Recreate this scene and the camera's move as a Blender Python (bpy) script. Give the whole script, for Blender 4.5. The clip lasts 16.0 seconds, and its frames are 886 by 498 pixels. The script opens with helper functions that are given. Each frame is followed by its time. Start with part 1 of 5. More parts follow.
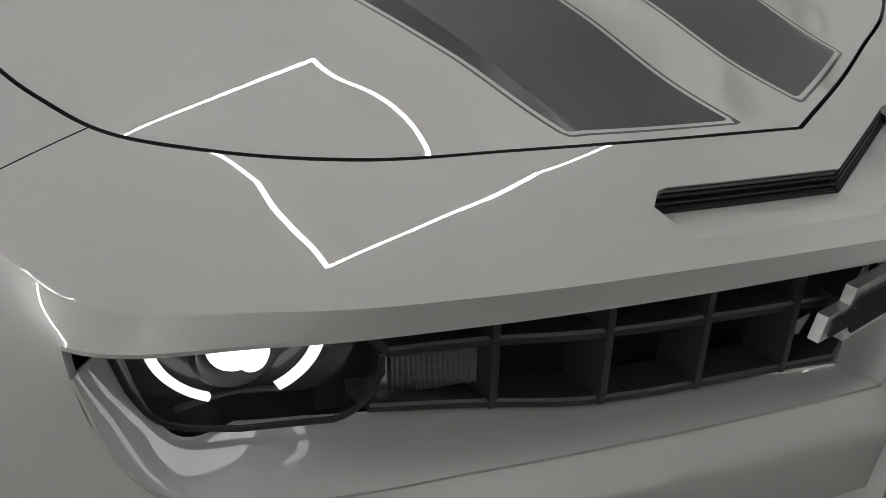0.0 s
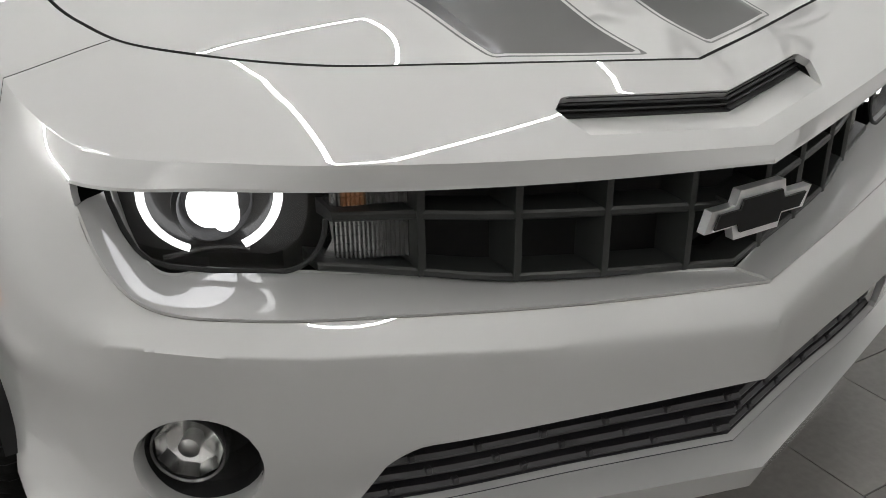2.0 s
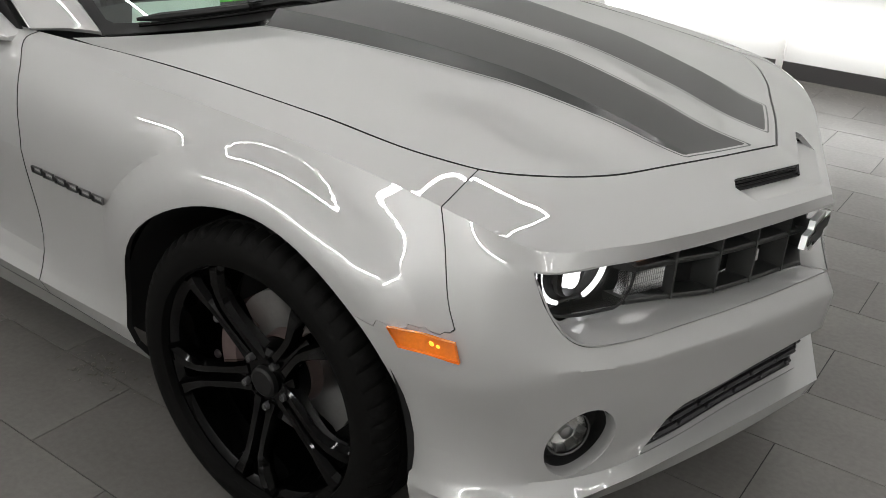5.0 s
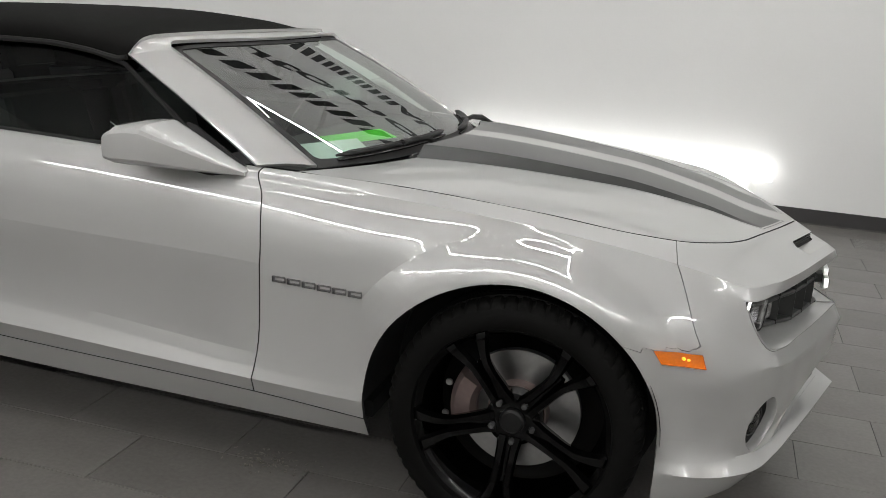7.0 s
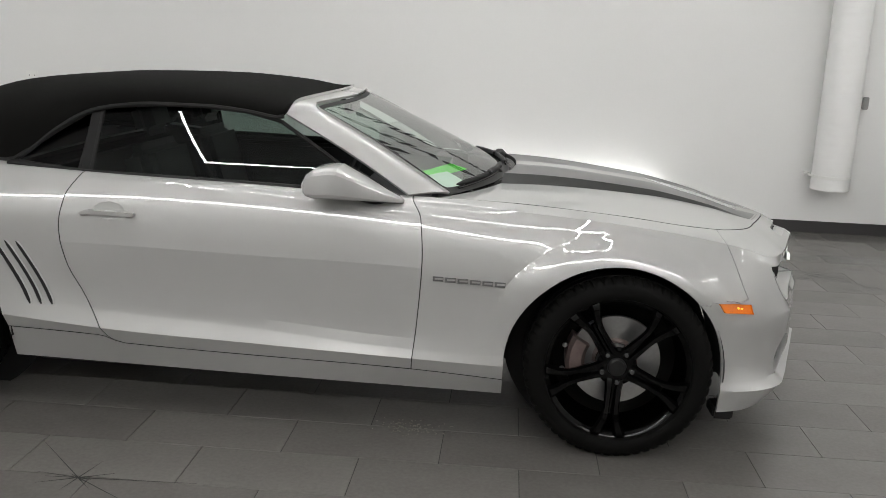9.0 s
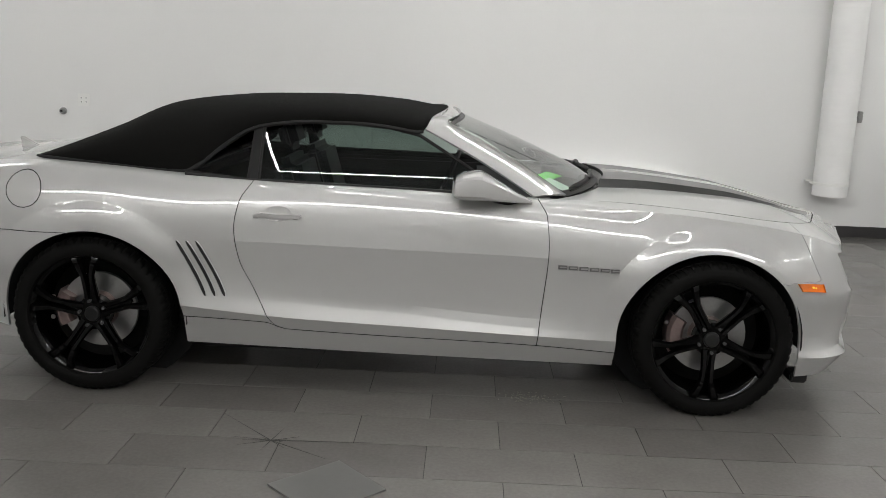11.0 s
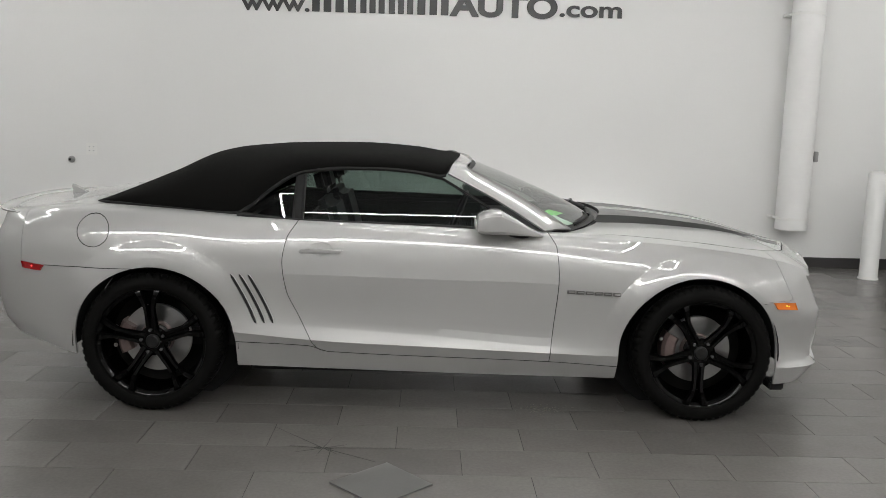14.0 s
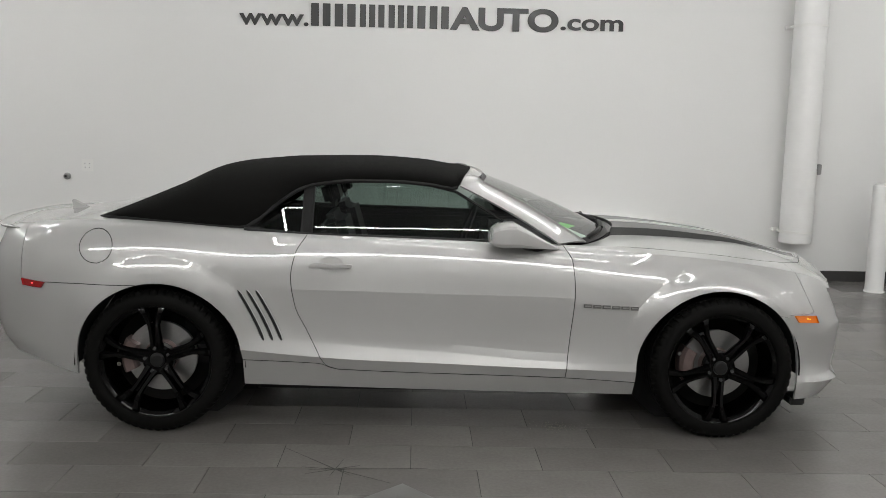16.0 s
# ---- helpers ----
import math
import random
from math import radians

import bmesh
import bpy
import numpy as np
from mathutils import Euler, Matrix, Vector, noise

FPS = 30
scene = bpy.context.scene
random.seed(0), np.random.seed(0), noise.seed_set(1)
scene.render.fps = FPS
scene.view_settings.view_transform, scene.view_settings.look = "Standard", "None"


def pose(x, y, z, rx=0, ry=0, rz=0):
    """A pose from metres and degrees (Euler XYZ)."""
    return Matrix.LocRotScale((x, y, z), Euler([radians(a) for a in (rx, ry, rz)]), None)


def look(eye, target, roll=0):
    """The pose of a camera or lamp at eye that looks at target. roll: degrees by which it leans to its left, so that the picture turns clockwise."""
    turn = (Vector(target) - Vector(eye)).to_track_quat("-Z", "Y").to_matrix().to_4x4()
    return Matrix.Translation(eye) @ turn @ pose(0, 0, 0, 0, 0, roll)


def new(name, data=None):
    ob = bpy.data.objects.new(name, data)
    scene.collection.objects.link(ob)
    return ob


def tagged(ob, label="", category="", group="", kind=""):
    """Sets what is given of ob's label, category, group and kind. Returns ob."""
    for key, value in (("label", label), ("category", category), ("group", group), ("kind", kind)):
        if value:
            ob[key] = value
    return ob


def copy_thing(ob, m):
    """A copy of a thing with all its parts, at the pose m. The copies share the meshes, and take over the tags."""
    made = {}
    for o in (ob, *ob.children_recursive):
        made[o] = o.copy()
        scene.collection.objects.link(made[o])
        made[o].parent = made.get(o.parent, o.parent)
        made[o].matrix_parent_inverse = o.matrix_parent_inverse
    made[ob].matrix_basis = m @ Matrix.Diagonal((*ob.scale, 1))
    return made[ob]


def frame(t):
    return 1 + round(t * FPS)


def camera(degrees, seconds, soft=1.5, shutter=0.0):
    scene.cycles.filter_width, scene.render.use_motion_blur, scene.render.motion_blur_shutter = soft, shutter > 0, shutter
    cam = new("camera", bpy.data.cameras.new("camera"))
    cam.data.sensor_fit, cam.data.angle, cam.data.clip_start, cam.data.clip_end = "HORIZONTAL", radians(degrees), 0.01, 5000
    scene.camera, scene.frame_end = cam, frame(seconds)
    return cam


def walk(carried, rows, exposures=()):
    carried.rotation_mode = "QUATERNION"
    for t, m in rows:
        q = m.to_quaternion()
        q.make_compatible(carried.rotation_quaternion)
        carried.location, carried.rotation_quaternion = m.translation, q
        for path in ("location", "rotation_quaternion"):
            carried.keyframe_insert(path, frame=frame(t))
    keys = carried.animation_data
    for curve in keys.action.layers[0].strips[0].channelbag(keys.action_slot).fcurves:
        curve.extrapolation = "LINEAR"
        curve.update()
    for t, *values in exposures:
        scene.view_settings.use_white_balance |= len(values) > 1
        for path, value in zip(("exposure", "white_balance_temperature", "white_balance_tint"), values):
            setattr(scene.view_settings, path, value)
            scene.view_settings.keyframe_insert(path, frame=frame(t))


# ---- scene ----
cam = camera(51.8, 16.0, 0.85)
PATH = [
    (0, (2.688, -0.925, 1.225), (1.304, 0.138, 0.247), 0.8),
    (0.5, (2.827, -0.93, 1.161), (1.393, 0.119, 0.242), 0.3),
    (1, (2.905, -0.934, 1.096), (1.402, 0.073, 0.243), -0.6),
    (1.5, (2.976, -0.925, 1.063), (1.421, 0.021, 0.233), -0.5),
    (2, (3.035, -0.921, 1.137), (1.475, -0.007, 0.282), -0.6),
    (2.5, (3.05, -0.983, 1.248), (1.498, -0.07, 0.377), -1.0),
    (3, (3.049, -1.116, 1.348), (1.543, -0.153, 0.452), -0.8),
    (5.5, (2.474, -2.344, 1.491), (1.578, -0.733, 0.714), 3.4),
    (6, (2.249, -2.61, 1.482), (1.455, -0.893, 0.834), 3.9),
    (6.5, (2.029, -2.857, 1.458), (1.37, -1.06, 0.878), 4.0),
    (7, (1.852, -3.213, 1.489), (1.321, -1.359, 0.956), 3.8),
    (7.5, (1.627, -3.461, 1.497), (1.213, -1.575, 0.977), 2.4),
    (8, (1.4, -3.717, 1.508), (1.095, -1.802, 1.02), 2.3),
    (8.5, (1.153, -4.04, 1.529), (0.95, -2.104, 1.071), 2.3),
    (9, (0.958, -4.291, 1.558), (0.829, -2.345, 1.115), 2.5),
    (9.5, (0.715, -4.449, 1.533), (0.634, -2.496, 1.111), 2.7),
    (12, (0.12, -5.265, 1.577), (0.101, -3.302, 1.194), 1.8),
    (12.5, (0.051, -5.386, 1.583), (0.053, -3.419, 1.22), 1.7),
    (13, (0.016, -5.461, 1.599), (0.038, -3.492, 1.25), 1.7),
    (13.5, (-0.009, -5.511, 1.601), (0.024, -3.539, 1.27), 1.6),
    (14, (-0.033, -5.526, 1.601), (0.007, -3.551, 1.293), 1.6),
    (14.5, (-0.065, -5.503, 1.565), (-0.019, -3.524, 1.282), 1.5),
    (15, (-0.098, -5.488, 1.549), (-0.049, -3.507, 1.283), 1.5),
    (15.5, (-0.131, -5.442, 1.554), (-0.077, -3.461, 1.287), 1.4),
    (16, (-0.14, -5.41, 1.563), (-0.081, -3.429, 1.293), 1.3),
]
walk(cam, [(t, look(eye, target, roll)) for t, eye, target, roll in PATH],
     [(0, -.72), (.5, -.25), (1, .08), (1.5, .12), (2.5, .1), (3, -.12), (5.5, -.2), (7.5, -.2), (9.5, -.14), (12, -.18), (16, -.2)])

# ---- light and exposure ----
EXPOSURE = 0.0
scene.view_settings.exposure = EXPOSURE
world = bpy.data.worlds.new("hall_air")
scene.world = world
world.use_nodes = True
world.node_tree.nodes["Background"].inputs[0].default_value = (0.8, 0.82, 0.85, 1)
world.node_tree.nodes["Background"].inputs[1].default_value = 0.02


# ---- materials ----
def nodes_of(mat):
    mat.use_nodes = True
    return mat.node_tree.nodes, mat.node_tree.links, mat.node_tree.nodes["Principled BSDF"]


def plain(name, color, rough=0.5, metal=0.0, coat=0.0, coat_rough=0.03, spec=0.5,
          grain=0.0, grain_scale=300.0, stain=0.0, stain_scale=3.0, bump=0.0, bump_scale=200.0):
    """A surface with fine grain and broad staining in its colour, and a fine relief."""
    mat = bpy.data.materials.new(name)
    n, l, p = nodes_of(mat)
    p.inputs["Base Color"].default_value = (*color, 1)
    p.inputs["Roughness"].default_value = rough
    p.inputs["Metallic"].default_value = metal
    p.inputs["Coat Weight"].default_value = coat
    p.inputs["Coat Roughness"].default_value = coat_rough
    p.inputs["Specular IOR Level"].default_value = spec
    if grain or stain or bump:
        tc = n.new("ShaderNodeTexCoord")
    if grain or stain:
        a = n.new("ShaderNodeTexNoise")
        a.inputs["Scale"].default_value = grain_scale
        a.inputs["Detail"].default_value = 3
        b = n.new("ShaderNodeTexNoise")
        b.inputs["Scale"].default_value = stain_scale
        b.inputs["Detail"].default_value = 5
        l.new(tc.outputs["Object"], a.inputs["Vector"])
        l.new(tc.outputs["Object"], b.inputs["Vector"])
        ma = n.new("ShaderNodeMapRange")
        ma.inputs[3].default_value, ma.inputs[4].default_value = 1 - grain, 1 + grain
        mb = n.new("ShaderNodeMapRange")
        mb.inputs[3].default_value, mb.inputs[4].default_value = 1 - stain, 1 + stain
        l.new(a.outputs[0], ma.inputs[0])
        l.new(b.outputs[0], mb.inputs[0])
        mul = n.new("ShaderNodeMath")
        mul.operation = "MULTIPLY"
        l.new(ma.outputs[0], mul.inputs[0])
        l.new(mb.outputs[0], mul.inputs[1])
        hsv = n.new("ShaderNodeHueSaturation")
        hsv.inputs["Color"].default_value = (*color, 1)
        l.new(mul.outputs[0], hsv.inputs["Value"])
        l.new(hsv.outputs[0], p.inputs["Base Color"])
    if bump:
        c = n.new("ShaderNodeTexNoise")
        c.inputs["Scale"].default_value = bump_scale
        c.inputs["Detail"].default_value = 2
        l.new(tc.outputs["Object"], c.inputs["Vector"])
        bm_ = n.new("ShaderNodeBump")
        bm_.inputs["Strength"].default_value = bump
        bm_.inputs["Distance"].default_value = 0.002
        l.new(c.outputs[0], bm_.inputs["Height"])
        l.new(bm_.outputs[0], p.inputs["Normal"])
    return mat


def glowing(name, color, strength):
    mat = bpy.data.materials.new(name)
    n, l, p = nodes_of(mat)
    p.inputs["Base Color"].default_value = (*color, 1)
    p.inputs["Emission Color"].default_value = (*color, 1)
    p.inputs["Emission Strength"].default_value = strength
    return mat


def thin_glass(name, tint, gloss_ior=1.5):
    """A pane: tinted see-through with a mirror's gloss by Fresnel."""
    mat = bpy.data.materials.new(name)
    mat.use_nodes = True
    n, l = mat.node_tree.nodes, mat.node_tree.links
    n.clear()
    out = n.new("ShaderNodeOutputMaterial")
    tr = n.new("ShaderNodeBsdfTransparent")
    tr.inputs[0].default_value = (*tint, 1)
    gl = n.new("ShaderNodeBsdfGlossy")
    gl.inputs["Roughness"].default_value = 0.0
    gl.inputs[0].default_value = (1, 1, 1, 1)
    fr = n.new("ShaderNodeFresnel")
    fr.inputs[0].default_value = gloss_ior
    mix = n.new("ShaderNodeMixShader")
    l.new(fr.outputs[0], mix.inputs[0])
    l.new(tr.outputs[0], mix.inputs[1])
    l.new(gl.outputs[0], mix.inputs[2])
    l.new(mix.outputs[0], out.inputs[0])
    return mat


PAINT = plain("silver_paint", (0.43, 0.43, 0.421), 0.52, metal=0.3, spec=0.15, coat=1.0, coat_rough=0.004, grain=0.06, grain_scale=900, stain=0.015)
PAINT.node_tree.nodes["Principled BSDF"].inputs["Coat IOR"].default_value = 1.95
STRIPE = plain("grey_stripe_film", (0.022, 0.023, 0.022), 0.42, metal=0.2, coat=0.7, coat_rough=0.22, grain=0.06, grain_scale=700, stain=0.03)
PINSTRIPE = plain("pinstripe_film", (0.03, 0.03, 0.03), 0.4, coat=0.5)
# Also stands for the shade in the panel seams.
GAP = plain("gap_black", (0.008, 0.008, 0.008), 0.8)
LINER = plain("wheel_well_liner", (0.005, 0.005, 0.005), 0.85, grain=0.2, grain_scale=120)
GRILLE = plain("grille_plastic", (0.013, 0.014, 0.013), 0.42, grain=0.12, grain_scale=400, bump=0.15, bump_scale=900)
MESHBLACK = plain("lower_grille_plastic", (0.014, 0.013, 0.015), 0.5, grain=0.12, grain_scale=300)
TRIM = plain("black_trim", (0.006, 0.006, 0.006), 0.45, spec=0.3, grain=0.1)
GLOSSBLACK = plain("gloss_black_rim", (0.0012, 0.0012, 0.0012), 0.05, spec=0.2)
RUBBER = plain("tyre_rubber", (0.0042, 0.0041, 0.0038), 0.65, spec=0.08, grain=0.15, grain_scale=160, stain=0.12, stain_scale=9, bump=0.25, bump_scale=260)
CHROME = plain("chrome", (0.95, 0.95, 0.95), 0.4, metal=1.0)
BADGE = plain("badge_metal", (0.20, 0.20, 0.20), 0.35, metal=1.0, grain=0.08)
STEEL = plain("brake_steel", (0.34, 0.34, 0.335), 0.32, metal=1.0, grain=0.1, grain_scale=80)
CALIPER = plain("brake_caliper_metal", (0.20, 0.15, 0.14), 0.45, metal=0.6, grain=0.15, grain_scale=60)
CLOTH = plain("soft_top_canvas", (0.0045, 0.0044, 0.004), 0.95, spec=0.1, grain=0.25, grain_scale=500, stain=0.12, stain_scale=5, bump=0.35, bump_scale=700)
AMBER = plain("amber_lens", (0.85, 0.22, 0.01), 0.15, coat=1.0, grain=0.15, grain_scale=150)
REDLENS = plain("red_lens", (0.35, 0.008, 0.01), 0.15, coat=1.0, grain=0.2, grain_scale=150)
AMBER_GLOW = glowing("amber_bulb", (1.0, 0.40, 0.03), 1.6)
RED_GLOW = glowing("red_bulb", (1.0, 0.05, 0.05), 2.0)
HALO = glowing("lamp_ring_led", (1.0, 1.0, 1.0), 1.9)
BEAM = glowing("projector_glow", (0.97, 0.97, 1.0), 2.6)
LAMPBODY = plain("lamp_bezel", (0.055, 0.055, 0.056), 0.25, metal=0.3, coat=0.6, grain=0.1)
REFLECTOR = plain("lamp_reflector", (0.75, 0.75, 0.74), 0.18, metal=1.0, grain=0.2, grain_scale=90)
SIGNAL = plain("signal_reflector", (0.42, 0.42, 0.42), 0.22, metal=1.0, grain=0.25, grain_scale=120)
LAMPGLASS = thin_glass("lamp_lens", (0.95, 0.95, 0.95), 1.35)
WINDSCREEN = thin_glass("windscreen_glass", (0.66, 0.85, 0.74), 3.5)
TINTED = thin_glass("tinted_side_glass", (0.38, 0.45, 0.42), 1.5)
COWL = plain("cowl_plastic", (0.004, 0.004, 0.004), 0.22, spec=0.25, grain=0.1)
CABIN = plain("cabin_black", (0.012, 0.012, 0.013), 0.7, grain=0.1)
LEATHER = plain("seat_leather", (0.02, 0.02, 0.02), 0.5, grain=0.12, bump=0.2)
PAPER = plain("paper", (0.7, 0.76, 0.72), 0.7, stain=0.04)
GREEN = plain("green_card", (0.10, 0.75, 0.03), 0.5, stain=0.05)
INK = plain("ink", (0.05, 0.06, 0.06), 0.7)
WALLPAINT = plain("white_wall_paint", (0.76, 0.76, 0.75), 0.6, grain=0.015, grain_scale=80, stain=0.02, stain_scale=0.8, bump=0.06, bump_scale=120)
BACKWALL = plain("grey_wall_paint", (0.45, 0.45, 0.44), 0.7, grain=0.02, grain_scale=80, stain=0.05, stain_scale=0.8)
CEIL = plain("ceiling_paint", (0.22, 0.22, 0.22), 0.9, stain=0.05)
DARKBASE = plain("baseboard_vinyl", (0.035, 0.033, 0.033), 0.5, grain=0.1, stain=0.1)
WHITEPLASTIC = plain("white_plastic", (0.78, 0.78, 0.76), 0.4, stain=0.02)
PIPEWRAP = plain("pipe_jacket", (0.80, 0.80, 0.79), 0.5, grain=0.03, stain=0.05, stain_scale=6, bump=0.25, bump_scale=25)
SIGNBLACK = plain("sign_black", (0.01, 0.01, 0.01), 0.4)
GROUT = plain("grout", (0.022, 0.021, 0.02), 0.9, grain=0.2)
# Also glows in the tubes that are added as unseen fill.
TUBE = glowing("led_or_fill_tube", (1.0, 0.992, 0.975), 76.0)
WALLTUBE = glowing("wall_light_diffuser", (1.0, 0.99, 0.97), 5.5)


def tile_material():
    mat = plain("grey_floor_tile", (0.150, 0.142, 0.134), 0.27, grain=0.16, grain_scale=60, stain=0.30, stain_scale=2.2, bump=0.2, bump_scale=150)
    n, l, p = nodes_of(mat)
    info = n.new("ShaderNodeObjectInfo")
    mr = n.new("ShaderNodeMapRange")
    mr.inputs[3].default_value, mr.inputs[4].default_value = 0.86, 1.12
    l.new(info.outputs["Random"], mr.inputs[0])
    hsv = [k for k in n if k.type == "HUE_SAT"][0]
    old = hsv.inputs["Value"].links[0].from_socket
    mul = n.new("ShaderNodeMath")
    mul.operation = "MULTIPLY"
    l.new(old, mul.inputs[0])
    l.new(mr.outputs[0], mul.inputs[1])
    l.new(mul.outputs[0], hsv.inputs["Value"])
    return mat


TILE = tile_material()
TILE_ONE = plain("loose_tile_grey", (0.12, 0.118, 0.114), 0.4, grain=0.08, grain_scale=60, stain=0.08, stain_scale=4)
LEAFBITS = plain("leaf_bits", (0.15, 0.14, 0.12), 0.8, grain=0.3, grain_scale=200)


# ---- building helpers ----
def mesh_of(name, verts, faces, mats, tags=None, sharp=32.0, smooth=True):
    me = bpy.data.meshes.new(name)
    me.from_pydata([tuple(map(float, v)) for v in verts], [], faces)
    for m in mats:
        me.materials.append(m)
    if tags is not None:
        me.polygons.foreach_set("material_index", np.array(tags, dtype=np.int32))
    if smooth:
        me.polygons.foreach_set("use_smooth", np.ones(len(me.polygons), dtype=bool))
        me.set_sharp_from_angle(angle=radians(sharp))
    me.update()
    return me


def shade(me, limit, rounds=5):
    """Corner normals averaged by area over the neighbours that lie within a limit of each face."""
    n = len(me.polygons)
    nor, area = np.zeros(n * 3), np.zeros(n)
    me.polygons.foreach_get("normal", nor)
    me.polygons.foreach_get("area", area)
    nor = nor.reshape(-1, 3)
    at = [[] for _ in me.vertices]
    for f in me.polygons:
        for v in f.vertices:
            at[v].append(f.index)
    least, out = math.cos(radians(limit)), np.zeros((len(me.loops), 3))
    for f in me.polygons:
        own = nor[f.index]
        for li, v in zip(f.loop_indices, f.vertices):
            k = at[v]
            near = nor[k]
            w = area[k] * ((near @ own) > least)
            sum_ = w @ near
            size = math.sqrt(sum_ @ sum_)
            out[li] = sum_ / size if size > 1e-12 else own
    # even out the normals away from creases and rims
    lo = np.full(len(me.vertices), 1.0)
    lp = np.zeros(len(me.loops), dtype=np.int64)
    me.loops.foreach_get("vertex_index", lp)
    face_of = np.repeat(np.arange(n), [f.loop_total for f in me.polygons])
    vn = np.zeros((len(me.vertices), 3))
    np.add.at(vn, lp, nor[face_of] * area[face_of][:, None])
    vn /= np.maximum(np.linalg.norm(vn, axis=1), 1e-12)[:, None]
    np.minimum.at(lo, lp, (nor[face_of] * vn[lp]).sum(1))
    calm = lo > math.cos(radians(limit * .6))
    ed = np.zeros(len(me.edges) * 2, dtype=np.int64)
    me.edges.foreach_get("vertices", ed)
    ed = ed.reshape(-1, 2)
    ed = ed[calm[ed[:, 0]] & calm[ed[:, 1]]]
    for _ in range(rounds):
        add = vn * 1.0
        np.add.at(add, ed[:, 0], vn[ed[:, 1]])
        np.add.at(add, ed[:, 1], vn[ed[:, 0]])
        vn = np.where(calm[:, None], add / np.maximum(np.linalg.norm(add, axis=1), 1e-12)[:, None], vn)
    out = np.where(calm[lp][:, None], vn[lp], out)
    me.normals_split_custom_set(out.tolist())


def put(name, mesh, parent=None, label=""):
    ob = new(name, mesh)
    if parent is not None:
        ob.parent = parent
    if label:
        ob["label"] = label
    return ob


def part(name, bm, material, parent, label="", sharp=32.0):
    me = bpy.data.meshes.new(name)
    bm.normal_update()
    bm.to_mesh(me)
    bm.free()
    me.materials.append(material)
    me.polygons.foreach_set("use_smooth", np.ones(len(me.polygons), dtype=bool))
    me.set_sharp_from_angle(angle=radians(sharp))
    return put(name, me, parent, label)


def thing(name, label, category, group="", kind="", at=(0, 0, 0)):
    ob = new(name)
    ob.location = at
    return tagged(ob, label, category, group, kind)


def box(bm, lo, hi, bevel=0.0, seg=2, m=None):
    c = [(a + b) / 2 for a, b in zip(lo, hi)]
    s = [abs(b - a) for a, b in zip(lo, hi)]
    g = bmesh.ops.create_cube(bm, size=1.0, matrix=(m or Matrix()) @ Matrix.Translation(c) @ Matrix.Diagonal((*s, 1)))
    if bevel:
        edges = {e for v in g["verts"] for e in v.link_edges}
        bmesh.ops.bevel(bm, geom=list(edges), offset=bevel, segments=seg, affect="EDGES", clamp_overlap=True)
    return bm


def lathe(profile, n=64, axis="y", closed=False):
    """A bmesh turned from (radius, along) pairs."""
    bm = bmesh.new()
    rings = []
    for i in range(n):
        a = 2 * math.pi * i / n
        row = []
        for r, h in profile:
            c, s = r * math.cos(a), r * math.sin(a)
            row.append(bm.verts.new((c, h, s) if axis == "y" else ((c, s, h) if axis == "z" else (h, c, s))))
        rings.append(row)
    k = len(profile)
    for i in range(n):
        a, b = rings[i], rings[(i + 1) % n]
        for j in range(k if closed else k - 1):
            bm.faces.new((a[j], a[(j + 1) % k], b[(j + 1) % k], b[j]))
    bmesh.ops.recalc_face_normals(bm, faces=bm.faces)
    return bm


def spline(pts, n, corner=()):
    """A smooth curve through the points, n samples a span; corner: indices at which it may break."""
    P = np.array(pts, float)
    m = len(P)
    out, T = [], np.zeros_like(P)
    d = np.maximum(np.linalg.norm(np.diff(P, axis=0), axis=1), 1e-6)
    sl = np.diff(P, axis=0) / d[:, None]
    for i in range(m):
        if i == 0:
            T[i] = sl[0]
        elif i == m - 1:
            T[i] = sl[-1]
        else:
            T[i] = (sl[i - 1] * d[i] + sl[i] * d[i - 1]) / (d[i] + d[i - 1])
    for i in range(m - 1):
        t0 = sl[i] if i in corner else T[i]
        t1 = sl[i] if i + 1 in corner else T[i + 1]
        for k in range(n):
            s = k / n
            h = (2 * s**3 - 3 * s**2 + 1, s**3 - 2 * s**2 + s, -2 * s**3 + 3 * s**2, s**3 - s**2)
            out.append(h[0] * P[i] + h[1] * t0 * d[i] + h[2] * P[i + 1] + h[3] * t1 * d[i])
    out.append(P[-1])
    return np.array(out)


def curve_at(xs, ys):
    """A smooth monotone function through a few values."""
    xs, ys = np.array(xs, float), np.array(ys, float)
    d = np.diff(ys) / np.diff(xs)
    t = np.concatenate(([d[0]], np.where(d[:-1] * d[1:] > 0, 2 * d[:-1] * d[1:] / np.where(d[:-1] + d[1:] == 0, 1, d[:-1] + d[1:]), 0), [d[-1]]))

    def f(x):
        x = np.clip(np.asarray(x, float), xs[0], xs[-1])
        i = np.clip(np.searchsorted(xs, x) - 1, 0, len(xs) - 2)
        h = xs[i + 1] - xs[i]
        s = (x - xs[i]) / h
        return (2 * s**3 - 3 * s**2 + 1) * ys[i] + (s**3 - 2 * s**2 + s) * h * t[i] + (3 * s**2 - 2 * s**3) * ys[i + 1] + (s**3 - s**2) * h * t[i + 1]
    return f


